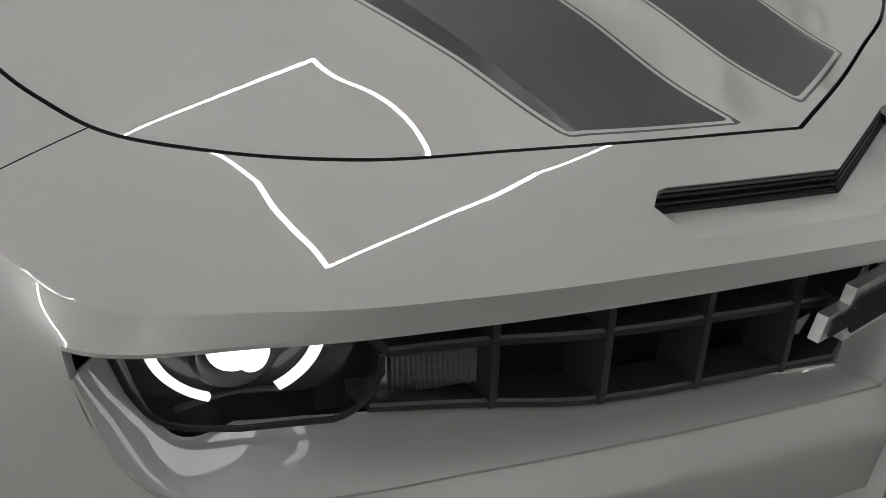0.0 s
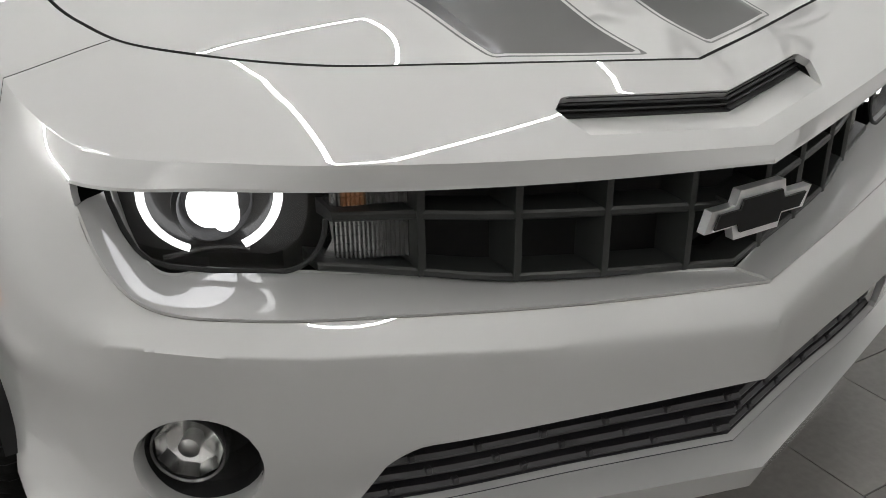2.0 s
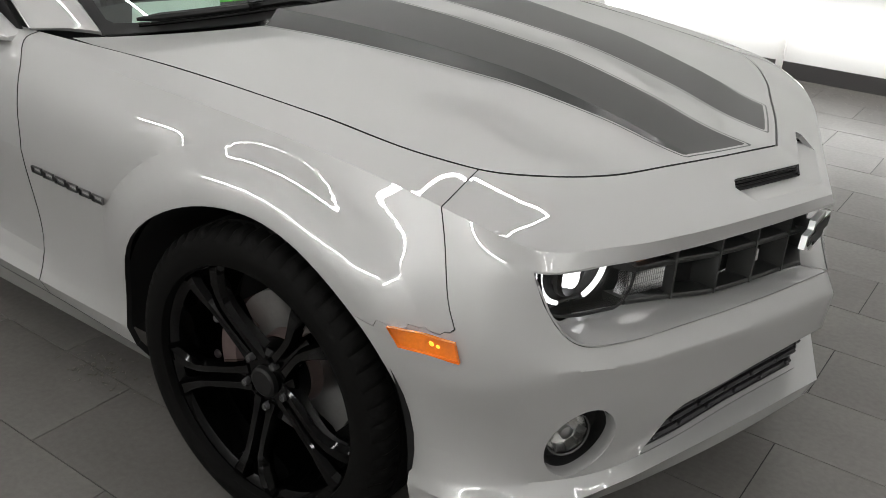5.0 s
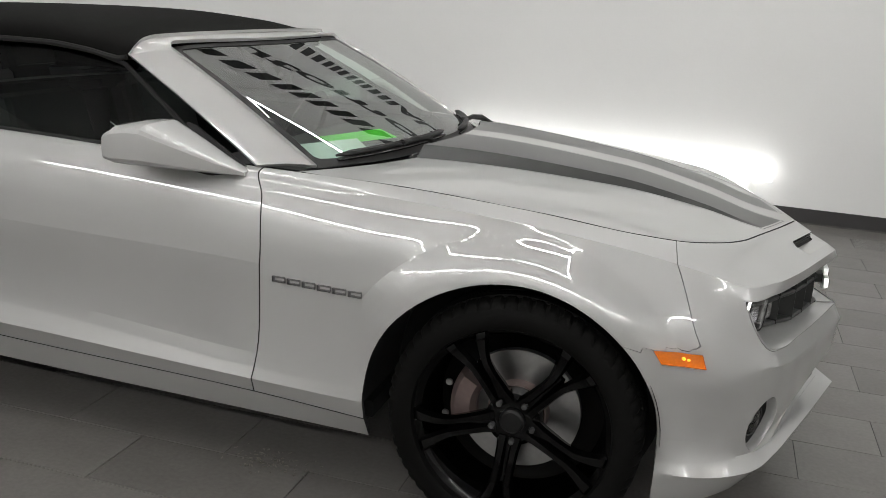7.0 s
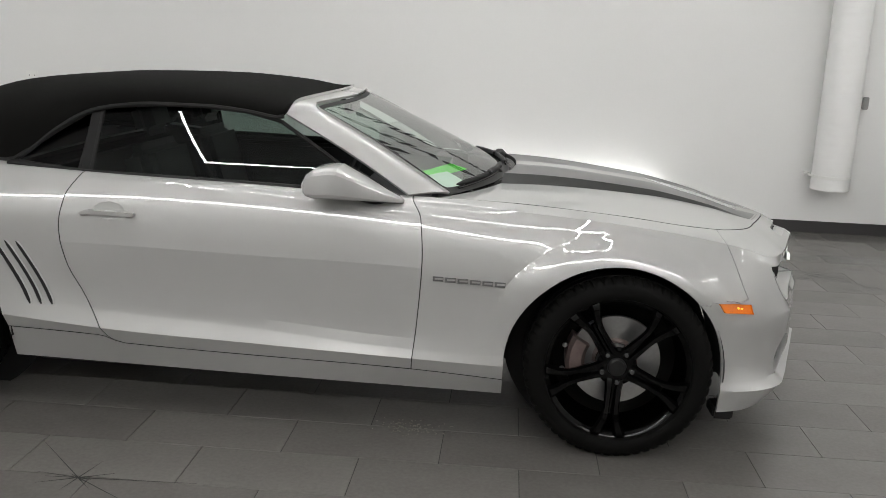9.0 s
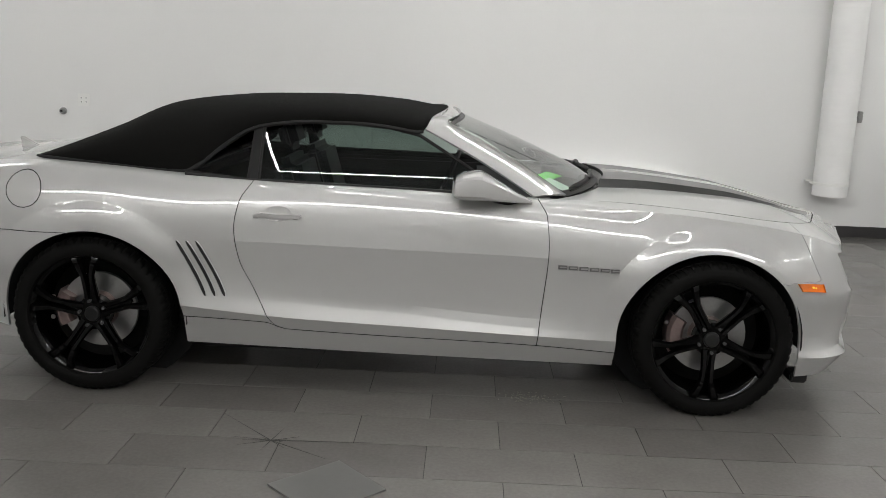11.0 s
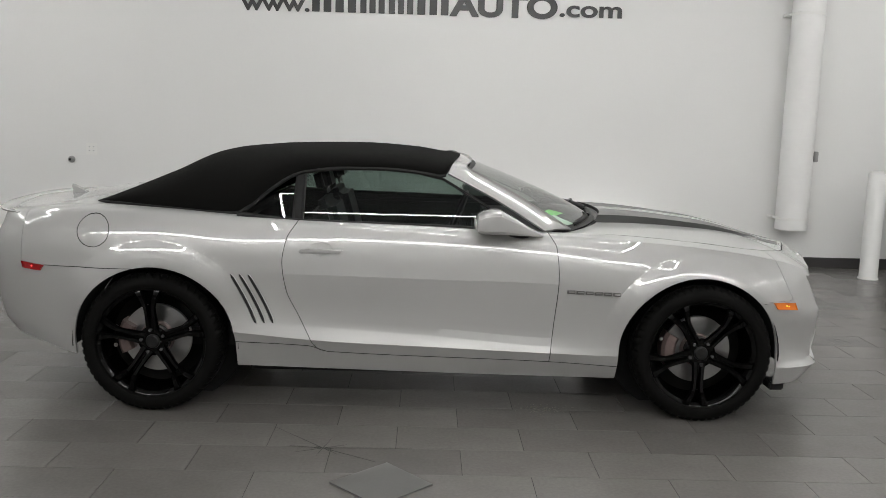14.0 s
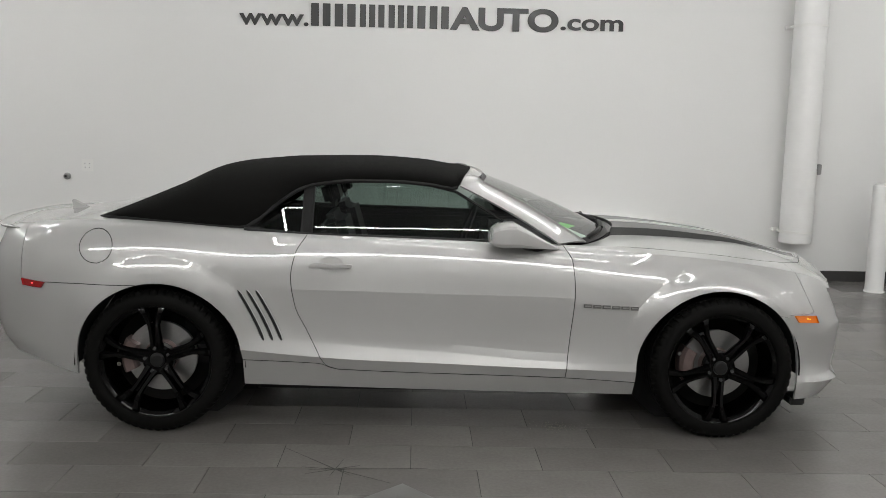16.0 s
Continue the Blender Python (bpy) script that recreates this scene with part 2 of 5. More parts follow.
class Sheet:
    """A surface of polygons with extra values at its corners, that can be cut along any function."""

    def __init__(self, V, F, tags=None, extra=None):
        self.V, self.F = np.asarray(V, float), F
        self.tags = tags if tags is not None else [0] * len(F)
        self.extra = extra if extra is not None else np.zeros((len(self.V), 1))

    def split(self, f):
        """The two sides of f = 0: (where f > 0, where f <= 0)."""
        V, E = list(self.V), list(self.extra)
        f = list(np.asarray(f, float))
        cuts = {}
        sides = ([], []), ([], [])
        for face, tag in zip(self.F, self.tags):
            pos = [f[i] > 0 for i in face]
            if all(pos):
                sides[0][0].append(face), sides[0][1].append(tag)
                continue
            if not any(pos):
                sides[1][0].append(face), sides[1][1].append(tag)
                continue
            polys = [], []
            for a, b in zip(face, face[1:] + face[:1]):
                polys[0 if f[a] > 0 else 1].append(a)
                if (f[a] > 0) != (f[b] > 0):
                    key = (min(a, b), max(a, b))
                    if key not in cuts:
                        s = f[a] / (f[a] - f[b])
                        s = min(max(s, 0.0005), 0.9995)
                        V.append(self.V[a] * (1 - s) + self.V[b] * s)
                        E.append(self.extra[a] * (1 - s) + self.extra[b] * s)
                        cuts[key] = len(V) - 1
                    polys[0].append(cuts[key]), polys[1].append(cuts[key])
            for k in (0, 1):
                if len(polys[k]) >= 3:
                    sides[k][0].append(polys[k]), sides[k][1].append(tag)
        V, E = np.array(V), np.array(E)
        return tuple(Sheet(V, F, t, E).clean() for F, t in sides)

    def clean(self):
        used = sorted({i for face in self.F for i in face})
        to = {i: k for k, i in enumerate(used)}
        self.V, self.extra = self.V[used] if used else self.V[:0], self.extra[used] if used else self.extra[:0]
        self.F = [[to[i] for i in face] for face in self.F]
        return self

    def gap(self, f, half=0.0025):
        """The two sides of a seam, with a gap between them."""
        a, rest = self.split(np.asarray(f) - half)
        return a, rest

    def mirrored(self):
        return Sheet(self.V * (1, -1, 1), [face[::-1] for face in self.F], list(self.tags), self.extra)

    def welded(self):
        key, to, V, E = {}, [], [], []
        for v, e in zip(self.V, self.extra):
            k = tuple(np.round(v, 5) + 0.0)
            if k not in key:
                key[k] = len(V)
                V.append(v), E.append(e)
            to.append(key[k])
        F, tags = [], []
        for face, tag in zip(self.F, self.tags):
            g = [to[i] for i in face]
            g = [a for a, b in zip(g, g[1:] + g[:1]) if a != b]
            if len(g) >= 3:
                F.append(g), tags.append(tag)
        return Sheet(np.array(V), F, tags, np.array(E))

    def joined(self, other):
        k = len(self.V)
        return Sheet(np.vstack((self.V, other.V)), self.F + [[i + k for i in face] for face in other.F], list(self.tags) + list(other.tags), np.vstack((self.extra, other.extra)))

    def solid(self, name, mats, depth=0.014, parent=None, label="", sharp=32.0, rim=None, smooth=None):
        """A panel: the surface with its rim turned inward."""
        normals = np.zeros_like(self.V)
        for face in self.F:
            p = self.V[face]
            nrm = np.zeros(3)
            for i in range(1, len(face) - 1):
                nrm += np.cross(p[i] - p[0], p[i + 1] - p[0])
            for i in face:
                normals[i] += nrm
        normals /= np.maximum(np.linalg.norm(normals, axis=1), 1e-12)[:, None]
        count = {}
        for face in self.F:
            for a, b in zip(face, face[1:] + face[:1]):
                count[(min(a, b), max(a, b))] = count.get((min(a, b), max(a, b)), 0) + 1
        V, F, tags, low = list(self.V), list(self.F), list(self.tags), {}
        for face, tag in zip(self.F, self.tags):
            for a, b in zip(face, face[1:] + face[:1]):
                if count[(min(a, b), max(a, b))] == 1:
                    for i in (a, b):
                        if i not in low:
                            low[i] = len(V)
                            V.append(self.V[i] - normals[i] * depth)
                    F.append([b, a, low[a], low[b]]), tags.append(tag if rim is None else rim)
        me = mesh_of(name, V, F, mats, tags, sharp if smooth is None else 180.0)
        if smooth is not None:
            shade(me, smooth)
        return put(name, me, parent, label)


def strip(rows):
    """A sheet from rows of points (rows x columns x 3)."""
    R = np.asarray(rows, float)
    a, b = R.shape[:2]
    F = [[i * b + j, (i + 1) * b + j, (i + 1) * b + j + 1, i * b + j + 1] for i in range(a - 1) for j in range(b - 1)]
    return Sheet(R.reshape(-1, 3), F)


def pipe(bm, pts, r, n=8, cap=True):
    """A round bar along the points."""
    P = [Vector(p) for p in pts]
    rings = []
    for i, p in enumerate(P):
        d = (P[min(i + 1, len(P) - 1)] - P[max(i - 1, 0)]).normalized()
        side = d.cross(Vector((0, 0, 1)))
        side = side.normalized() if side.length > 1e-3 else Vector((1, 0, 0))
        up = side.cross(d).normalized()
        rr = r[i] if isinstance(r, (list, tuple)) else r
        rings.append([bm.verts.new(p + side * rr * math.cos(2 * math.pi * k / n) + up * rr * math.sin(2 * math.pi * k / n)) for k in range(n)])
    for a, b in zip(rings, rings[1:]):
        for k in range(n):
            bm.faces.new((a[k], a[(k + 1) % n], b[(k + 1) % n], b[k]))
    if cap:
        bm.faces.new(rings[0][::-1]), bm.faces.new(rings[-1])
    return bm


def prism(bm, outline, direction):
    """A flat outline (3D points) pushed along a direction."""
    a = [bm.verts.new(p) for p in outline]
    b = [bm.verts.new(Vector(p) + Vector(direction)) for p in outline]
    k = len(a)
    bm.faces.new(a), bm.faces.new(b[::-1])
    for i in range(k):
        bm.faces.new((a[i], b[i], b[(i + 1) % k], a[(i + 1) % k]))
    bmesh.ops.recalc_face_normals(bm, faces=bm.faces)
    return bm


# ---- the hall ----
WALL_Y, X0, X1, Y0, TOP = 4.13, -7.5, 8.0, -9.5, 7.0


def slab(name, lo, hi, mat):
    ob = part(name, box(bmesh.new(), lo, hi), mat, None)
    return tagged(ob, kind="structure")


slab("wall_north", (X0, WALL_Y, 0), (X1, WALL_Y + 0.15, TOP), WALLPAINT)
# The other walls and ceiling are unseen; their tones steer bounce and reflections.
slab("wall_south", (X0, Y0 - 0.15, 0), (X1, Y0, TOP), WALLPAINT)
slab("wall_west", (X0 - 0.15, Y0, 0), (X0, WALL_Y, TOP), BACKWALL)
slab("wall_east", (X1, Y0, 0), (X1 + 0.15, WALL_Y, TOP), WALLPAINT)
slab("ceiling", (X0, Y0, TOP), (X1, WALL_Y, TOP + 0.15), CEIL)
slab("baseboard", (X0, WALL_Y - 0.012, 0.0), (X1, WALL_Y - 0.001, 0.105), DARKBASE)
floor = slab("floor", (X0, Y0, -0.15), (X1, WALL_Y, -0.004), GROUT)


# ---- the car ----
# Design lines of the right flank, from the tail's middle round to the nose's middle; each is a curve in space.
LINE_BOTTOM = [(-2.36, 0, .34), (-2.34, -.40, .34), (-2.2, -.72, .36), (-2.03, -.86, .345), (-1.83, -.91, .29), (-1.426, -.91, .25), (-1.0, -.875, .235), (-.6, -.865, .225), (0, -.865, .215), (.62, -.865, .208),
               (.98, -.868, .205), (1.426, -.89, .20), (1.80, -.905, .20), (1.93, -.865, .205), (2.02, -.78, .212), (2.11, -.63, .22), (2.185, -.46, .225), (2.27, -.23, .232), (2.345, 0, .245)]
LINE_SILL = [(-2.4, 0, .42), (-2.38, -.40, .42), (-2.23, -.75, .43), (-2.06, -.875, .43), (-1.85, -.925, .40), (-1.426, -.935, .385), (-1.0, -.925, .370), (-.6, -.915, .335), (0, -.915, .315), (.62, -.915, .298),
             (.98, -.92, .285), (1.426, -.93, .285), (1.80, -.922, .292), (1.962, -.899, .298), (2.072, -.805, .292), (2.145, -.64, .281), (2.205, -.465, .279), (2.285, -.23, .283), (2.362, 0, .292)]
LINE_LOWER = [(-2.41, 0, .52), (-2.39, -.41, .52), (-2.25, -.76, .52), (-2.07, -.88, .52), (-1.86, -.935, .50), (-1.426, -.955, .47), (-1.0, -.955, .430), (-.6, -.947, .395), (0, -.943, .372), (.62, -.942, .352),
              (.98, -.94, .343), (1.426, -.945, .345), (1.80, -.920, .33), (1.945, -.878, .33), (2.045, -.79, .33), (2.112, -.635, .295), (2.168, -.465, .288), (2.232, -.23, .292), (2.304, 0, .300)]
LINE_MID = [(-2.42, 0, .60), (-2.4, -.41, .60), (-2.26, -.765, .60), (-2.08, -.885, .60), (-1.865, -.94, .58), (-1.426, -.965, .56), (-1.0, -.942, .52), (-.6, -.925, .470), (0, -.922, .432), (.62, -.929, .388),
            (.98, -.936, .39), (1.426, -.946, .46), (1.80, -.917, .495), (1.947, -.872, .480), (2.055, -.79, .43), (2.138, -.635, .41), (2.198, -.465, .405), (2.267, -.23, .412), (2.342, 0, .430)]
LINE_FOLD = [(-2.42, 0, .75), (-2.4, -.41, .75), (-2.27, -.765, .75), (-2.09, -.885, .75), (-1.87, -.94, .748), (-1.426, -.960, .75), (-1.0, -.960, .742), (-.6, -.95, .738), (0, -.945, .728), (.62, -.948, .719),
             (.98, -.950, .70), (1.426, -.920, .66), (1.80, -.918, .575), (1.957, -.884, .560), (2.066, -.80, .590), (2.142, -.64, .562), (2.196, -.47, .541), (2.272, -.23, .520), (2.350, 0, .523)]
LINE_UPPER = [(-2.41, 0, .86), (-2.39, -.41, .86), (-2.25, -.76, .86), (-2.08, -.875, .86), (-1.865, -.93, .86), (-1.426, -.955, .87), (-1.0, -.955, .86), (-.6, -.942, .85), (0, -.935, .845), (.62, -.935, .835),
              (.98, -.938, .81), (1.426, -.905, .79), (1.80, -.902, .70), (1.946, -.871, .66), (2.050, -.79, .632), (2.118, -.64, .602), (2.169, -.47, .583), (2.246, -.23, .569), (2.324, 0, .571)]
LINE_SHOULDER = [(-2.38, 0, .94), (-2.36, -.40, .94), (-2.22, -.74, .94), (-2.06, -.85, .945), (-1.85, -.90, .955), (-1.426, -.925, .97), (-1.0, -.92, .955), (-.6, -.915, .945), (0, -.91, .935), (.62, -.905, .915),
                 (.98, -.905, .89), (1.426, -.872, .868), (1.78, -.852, .81), (1.90, -.835, .792), (1.992, -.797, .773), (2.075, -.64, .757), (2.14, -.45, .74), (2.219, -.225, .733), (2.303, 0, .738)]
LINE_CREST = [(-2.38, 0, .985), (-2.35, -.39, .985), (-2.21, -.70, .99), (-2.05, -.80, 1.005), (-1.84, -.845, 1.02), (-1.426, -.87, 1.03), (-1.0, -.865, 1.015), (-.65, -.875, 1.0), (0, -.875, .985), (.60, -.86, .965),
              (.98, -.865, .942), (1.426, -.847, .907), (1.76, -.829, .862), (1.88, -.818, .837), (1.973, -.780, .805), (2.075, -.62, .783), (2.142, -.447, .769), (2.219, -.222, .760), (2.296, 0, .757)]
SEAM_XY = [(-2.34, 0), (-2.32, -.36), (-2.18, -.62), (-2.03, -.70), (-1.83, -.735), (-1.426, -.775), (-1.0, -.80), (-.65, -.835), (0, -.84), (.60, -.825),
           (.98, -.785), (1.426, -.738), (1.70, -.713), (1.822, -.676), (1.902, -.60), (1.975, -.482), (2.035, -.335), (2.097, -.18), (2.158, 0)]
SEAM_Z = [1.0, 1.0, 1.01, 1.03, 1.045, 1.045, 1.025, 1.008, .993, .972]

hood_side = curve_at((.60, .98, 1.426, 1.70, 1.825, 1.905, 2.0, 2.17), (.972, .962, .923, .889, .873, .856, .825, .77))
hood_mid = curve_at((.60, .82, 1.02, 1.568, 1.85, 2.023, 2.17), (1.015, 1.020, 1.020, .975, .914, .862, .836))
stripe_out = curve_at((.60, .95, 1.5, 2.06, 2.2), (.43, .395, .315, .252, .238))
dome_width = curve_at((.60, .95, 1.5, 2.06, 2.2), (.034, .032, .024, .014, .014))
dome_height = curve_at((.60, .95, 1.5, 1.9, 2.10, 2.2), (.042, .040, .026, .008, .0, .0))


def hood_z(x, y):
    """The height of the bonnet: a crowned panel with a raised middle."""
    a = np.abs(y)
    lo, up = hood_side(x), dome_height(x)
    hi = hood_mid(x) - up
    q = np.clip(a / 0.72, 0, 1.2)
    step = np.clip((stripe_out(x) - a) / dome_width(x), 0, 1)
    return lo + (hi - lo) * (1 - q**2.2) + up * (.8 * step + .2 * step * step * (3 - 2 * step))


LINE_SEAM = [(x, y, SEAM_Z[i] if i < 10 else float(hood_z(x, y))) for i, (x, y) in enumerate(SEAM_XY)]
LINES = [LINE_BOTTOM, LINE_SILL, LINE_LOWER, LINE_MID, LINE_FOLD, LINE_UPPER, LINE_SHOULDER, LINE_CREST, LINE_SEAM]
NU, NV = 16, 8
WARP = [0, 2, 7, 13, 21, 30, 41, 52, 64]    # samples of a span that crowd towards its start


def across(points, corner):
    """A curve across the design lines, with samples crowded at the crest."""
    fine = spline(points, 64, corner)
    keep = []
    for k in range(len(points) - 1):
        steps = [64 - w for w in WARP[::-1]] if k == 6 else (WARP if k == 7 else range(0, 65, 8))
        keep += [k * 64 + w for w in list(steps)[:-1]]
    return fine[keep + [len(fine) - 1]]


FLARES = ((1.405, .36, .524, .110, .034), (-1.41, .36, .535, .115, .022))


def flare(x, y, z):
    """How far the flares over the wheels stand out from the flank."""
    out = np.zeros_like(x)
    for cx, cz, r1, wide, amount in FLARES:
        r = np.hypot(x - cx, np.maximum(z - cz, 0))
        k = np.clip((r1 - r) / wide, 0, 1)
        high = np.where(x > 1.405, np.clip((z - .45) / .30, 0, 1), np.clip((z - .40) / .30, 0, 1))
        calm = np.clip((1.96 - np.abs(x)) / .16, 0, 1)
        out += amount * (.8 * k * (2 - k) + .2 * k * k * (3 - 2 * k)) * high * high * (3 - 2 * high) * calm * (y < -.7)
    return out


def flank():
    """The right flank as a sheet; its extra values are the place along and across the design lines."""
    along = np.array([spline(line, NU) for line in LINES])
    rows, extra = [], []
    for i in range(along.shape[1]):
        u = i / NU
        ease = lambda a, b: (lambda s: s * s * (3 - 2 * s))(min(max((u - a) / (b - a), 0), 1))
        k_side, k_crest, k_nose = ease(4.3, 6.0) * (1 - ease(10.3, 12.3)), ease(9.2, 10.4), ease(12.9, 14.3)
        body = 0
        for corner, w in (({1}, (1 - k_side) * (1 - k_crest)), ({1, 2, 4}, k_side * (1 - k_crest)), ({1, 7}, (1 - k_side) * k_crest), ({1, 2, 4, 7}, k_side * k_crest)):
            body = body + across(along[:, i], corner) * w
        row = body * (1 - k_nose) + across(along[:, i], {1, 2, 3, 4, 5, 6, 7}) * k_nose
        # crown of the panel between crest and bonnet
        f = np.clip((np.arange(len(row)) / NV - 7), 0, 1)**1.6
        row[:, 2] += .016 * f * (1 - f) * ease(12.2, 13.6) * (1 - .45 * ease(15.5, 18))
        rows.append(row)
        extra += [(u, j / NV) for j in range(row.shape[0])]
    R = np.array(rows)
    s = strip(R)
    s.extra = np.array(extra)
    for cx, cz, r1, wide, amount in FLARES:
        for r in (r1, r1 - wide * .25, r1 - wide * .5, r1 - wide * .75, r1 - wide):
            f = np.where((s.V[:, 1] < -.7) & (s.V[:, 0] * cx > 0) & (s.V[:, 2] > .38), np.hypot(s.V[:, 0] - cx, np.maximum(s.V[:, 2] - cz, 0)) - r, 1.0)
            a, b = s.split(f)
            s = a.joined(b).welded()
    s.V[:, 1] -= flare(s.V[:, 0], s.V[:, 1], s.V[:, 2])
    R[:, :, 1] -= flare(R[:, :, 0], R[:, :, 1], R[:, :, 2])
    return s, R


def arch(s, cx, h, v):
    x, z = s.V[:, 0], s.V[:, 2]
    return np.hypot((x - cx) / h, np.maximum(z - .36, 0) / v) - 1


car = thing("car", "silver convertible sports car with grey bonnet stripes and black soft top", "car")

skin, FLANK = flank()
# wheel openings
skin, _ = skin.split(np.where(skin.V[:, 0] > 0, arch(skin, 1.405, .418, .405), 1.0))
skin, _ = skin.split(np.where(skin.V[:, 0] < 0, arch(skin, -1.41, .412, .402), 1.0))


def slot_low(u):
    d = np.clip((15.1 - u) / 1.13, 0, 1)
    return 5 + (1 - (1 - d**6.0)**(1 / 2.4)) * 1.0


def slot_f(s):
    """Above zero inside the long opening that holds lamps and grille."""
    u, v = s.extra[:, 0], s.extra[:, 1]
    low = slot_low(u)
    return np.minimum(np.minimum(v - low, 6 - v), (u - 13.97) * 2)


def lower_f(s):
    """Above zero inside the low air intake."""
    u, v = s.extra[:, 0], s.extra[:, 1]
    end = 15.50 + .34 * (v - 2)
    d = np.clip((end + .22 - u) / .22, 0, 1)
    return np.where(u > 15.3, np.minimum(np.minimum(v - 2.02, 3 - v - d**2 * .22), (u - end) * 2), -1.0)


def scoop_f(s):
    """Above zero inside the narrow scoop over the grille."""
    u, v = s.extra[:, 0], s.extra[:, 1]
    return np.minimum(np.minimum(v - 7.37, 7.727 - v), u - 16.75 - (7.727 - v) * .7)


FOG = Vector((2.095, -.727, .405))
FOG_AXIS = Vector((.85, -.525, .03)).normalized()


def fog_f(s):
    d = s.V - np.array(FOG)
    ax = np.array(FOG_AXIS)
    along = d @ ax
    side = d - along[:, None] * ax
    return np.hypot(np.hypot(side[:, 0], side[:, 1]), side[:, 2]) - 0.081


whole = skin
_, skin = skin.split(slot_f(skin))
_, skin = skin.split(lower_f(skin))
_, skin = skin.split(scoop_f(skin))
skin, _ = skin.split(np.where((skin.V[:, 0] > 1.8) & (skin.V[:, 2] < .6), fog_f(skin), 1.0))

door_front = curve_at((.20, .30, .50, .742, .90, .97, 1.05), (.626, .629, .645, .659, .645, .605, .57))
door_rear = curve_at((.20, .328, .35, .431, .53, .65, .80, .92, 1.0, 1.05), (-.50, -.53, -.58, -.629, -.68, -.735, -.756, -.735, -.687, -.66))
sill_z = curve_at((-1.05, -.62, -.53, .63, 1.0), (.374, .360, .328, .300, .281))
bumper_x = curve_at((.2, .60, .648, .70, .80, .866, .90), (1.915, 1.908, 1.900, 1.876, 1.835, 1.803, 1.785))


def front_seam(s):
    x, z = s.V[:, 0], s.V[:, 2]
    return np.where(z > .652, x - bumper_x(z), np.maximum(x - bumper_x(z), np.where(x > 1.3, np.minimum(.652 - z, x - 1.3), -1)))


HALF = .0019
front, rest = skin.split(front_seam(skin) - .0011)
_, rest = rest.split(front_seam(rest) + .0011)
x, z = rest.V[:, 0], rest.V[:, 2]
tail_f = np.where(x < -1.5, np.minimum(.75 - z, -1.5 - x), -1.0)
tail_f = np.maximum(tail_f, np.minimum(-2.10 - x, 1.2 - z))
tail, rest = rest.split(tail_f - HALF)
x, z = rest.V[:, 0], rest.V[:, 2]
tail_f = np.maximum(np.where(x < -1.5, np.minimum(.75 - z, -1.5 - x), -1.0), np.minimum(-2.10 - x, 1.2 - z))
_, rest = rest.split(tail_f + HALF)
sf = lambda s: np.where(np.abs(s.V[:, 0]) < 1.2, sill_z(s.V[:, 0]) - s.V[:, 2], -1.0)
rocker, rest = rest.split(sf(rest) - HALF)
_, rest = rest.split(sf(rest) + HALF)
ff = lambda s: s.V[:, 0] - door_front(s.V[:, 2])
fender, rest = rest.split(ff(rest) - HALF)
_, rest = rest.split(ff(rest) + HALF)
rf = lambda s: s.V[:, 0] - door_rear(s.V[:, 2])
door, rest = rest.split(rf(rest) - HALF)
_, quarter = rest.split(rf(rest) + HALF)
dish_q = lambda s: np.hypot((s.V[:, 0] + .560) / .062, (s.V[:, 2] - .868) / .036)
door, dish = door.split(dish_q(door) - 1)
dish.V[:, 1] += .0102 * np.clip(1 - dish_q(dish)**2, 0, 1)**.7
fuel = lambda s: np.hypot(s.V[:, 0] + 1.712, s.V[:, 2] - .935) - .082
quarter, cap = quarter.split(fuel(quarter) - HALF)
_, cap = cap.split(fuel(cap) + HALF)


def rim_tube(s, on_edge, direction, steps):
    """A tube that leads inward from the part of a sheet's edge where on_edge is true."""
    count = {}
    for face in s.F:
        for a, b in zip(face, face[1:] + face[:1]):
            count[(a, b)] = 1
    V, F, at = [], [], {}
    for (a, b) in count:
        if (b, a) in count or not (on_edge[a] and on_edge[b]):
            continue
        for i in (a, b):
            if i not in at:
                at[i] = len(V)
                for shift, shrink in steps:
                    p = s.V[i] + np.array(direction) * shift
                    ax = np.array(FOG) + np.array(FOG_AXIS) * ((p - np.array(FOG)) @ np.array(FOG_AXIS))
                    V.append(ax + (p - ax) * shrink)
        for k in range(len(steps) - 1):
            F.append([at[b] + k, at[a] + k, at[a] + k + 1, at[b] + k + 1])
    return Sheet(V, F)


fog_edge = (np.abs(fog_f(front)) < .0015) & (front.V[:, 0] > 1.8) & (front.V[:, 2] < .6)
fog_lip = rim_tube(front, fog_edge, -FOG_AXIS, ((0, 1), (.004, .975), (.012, .955), (.03, .945)))
fog_cup = rim_tube(front, fog_edge, -FOG_AXIS, ((.028, .947), (.06, .90), (.085, .60), (.088, .05)))
front2 = front.joined(front.mirrored()).welded()
bumper = front2.solid("front_bumper", [PAINT], .012, car, "silver painted front bumper cover", smooth=34)
tail2 = tail.joined(tail.mirrored()).welded()
tail2.solid("rear_bumper", [PAINT], .014, car, smooth=30)

for side in (0, 1):
    pick = (lambda s: s.mirrored()) if side else (lambda s: s)
    # Panel rims are coloured black in place of the shade inside the seams.
    pick(rocker).solid("rocker_panel", [PAINT, GAP], .014, car, rim=1, smooth=12)
    pick(fender).solid("front_fender", [PAINT, GAP], .014, car, rim=1, smooth=24)
    d = pick(door).solid("door", [PAINT, GAP], .014, car, rim=1, smooth=7)
    pick(dish).solid("handle_recess", [PAINT], .002, d, smooth=40)
    q = pick(quarter).solid("rear_quarter_panel", [PAINT, GAP], .014, car, rim=1, smooth=20)
    if side == 0:
        cap.solid("fuel_door", [PAINT, GAP], .01, q, rim=1)

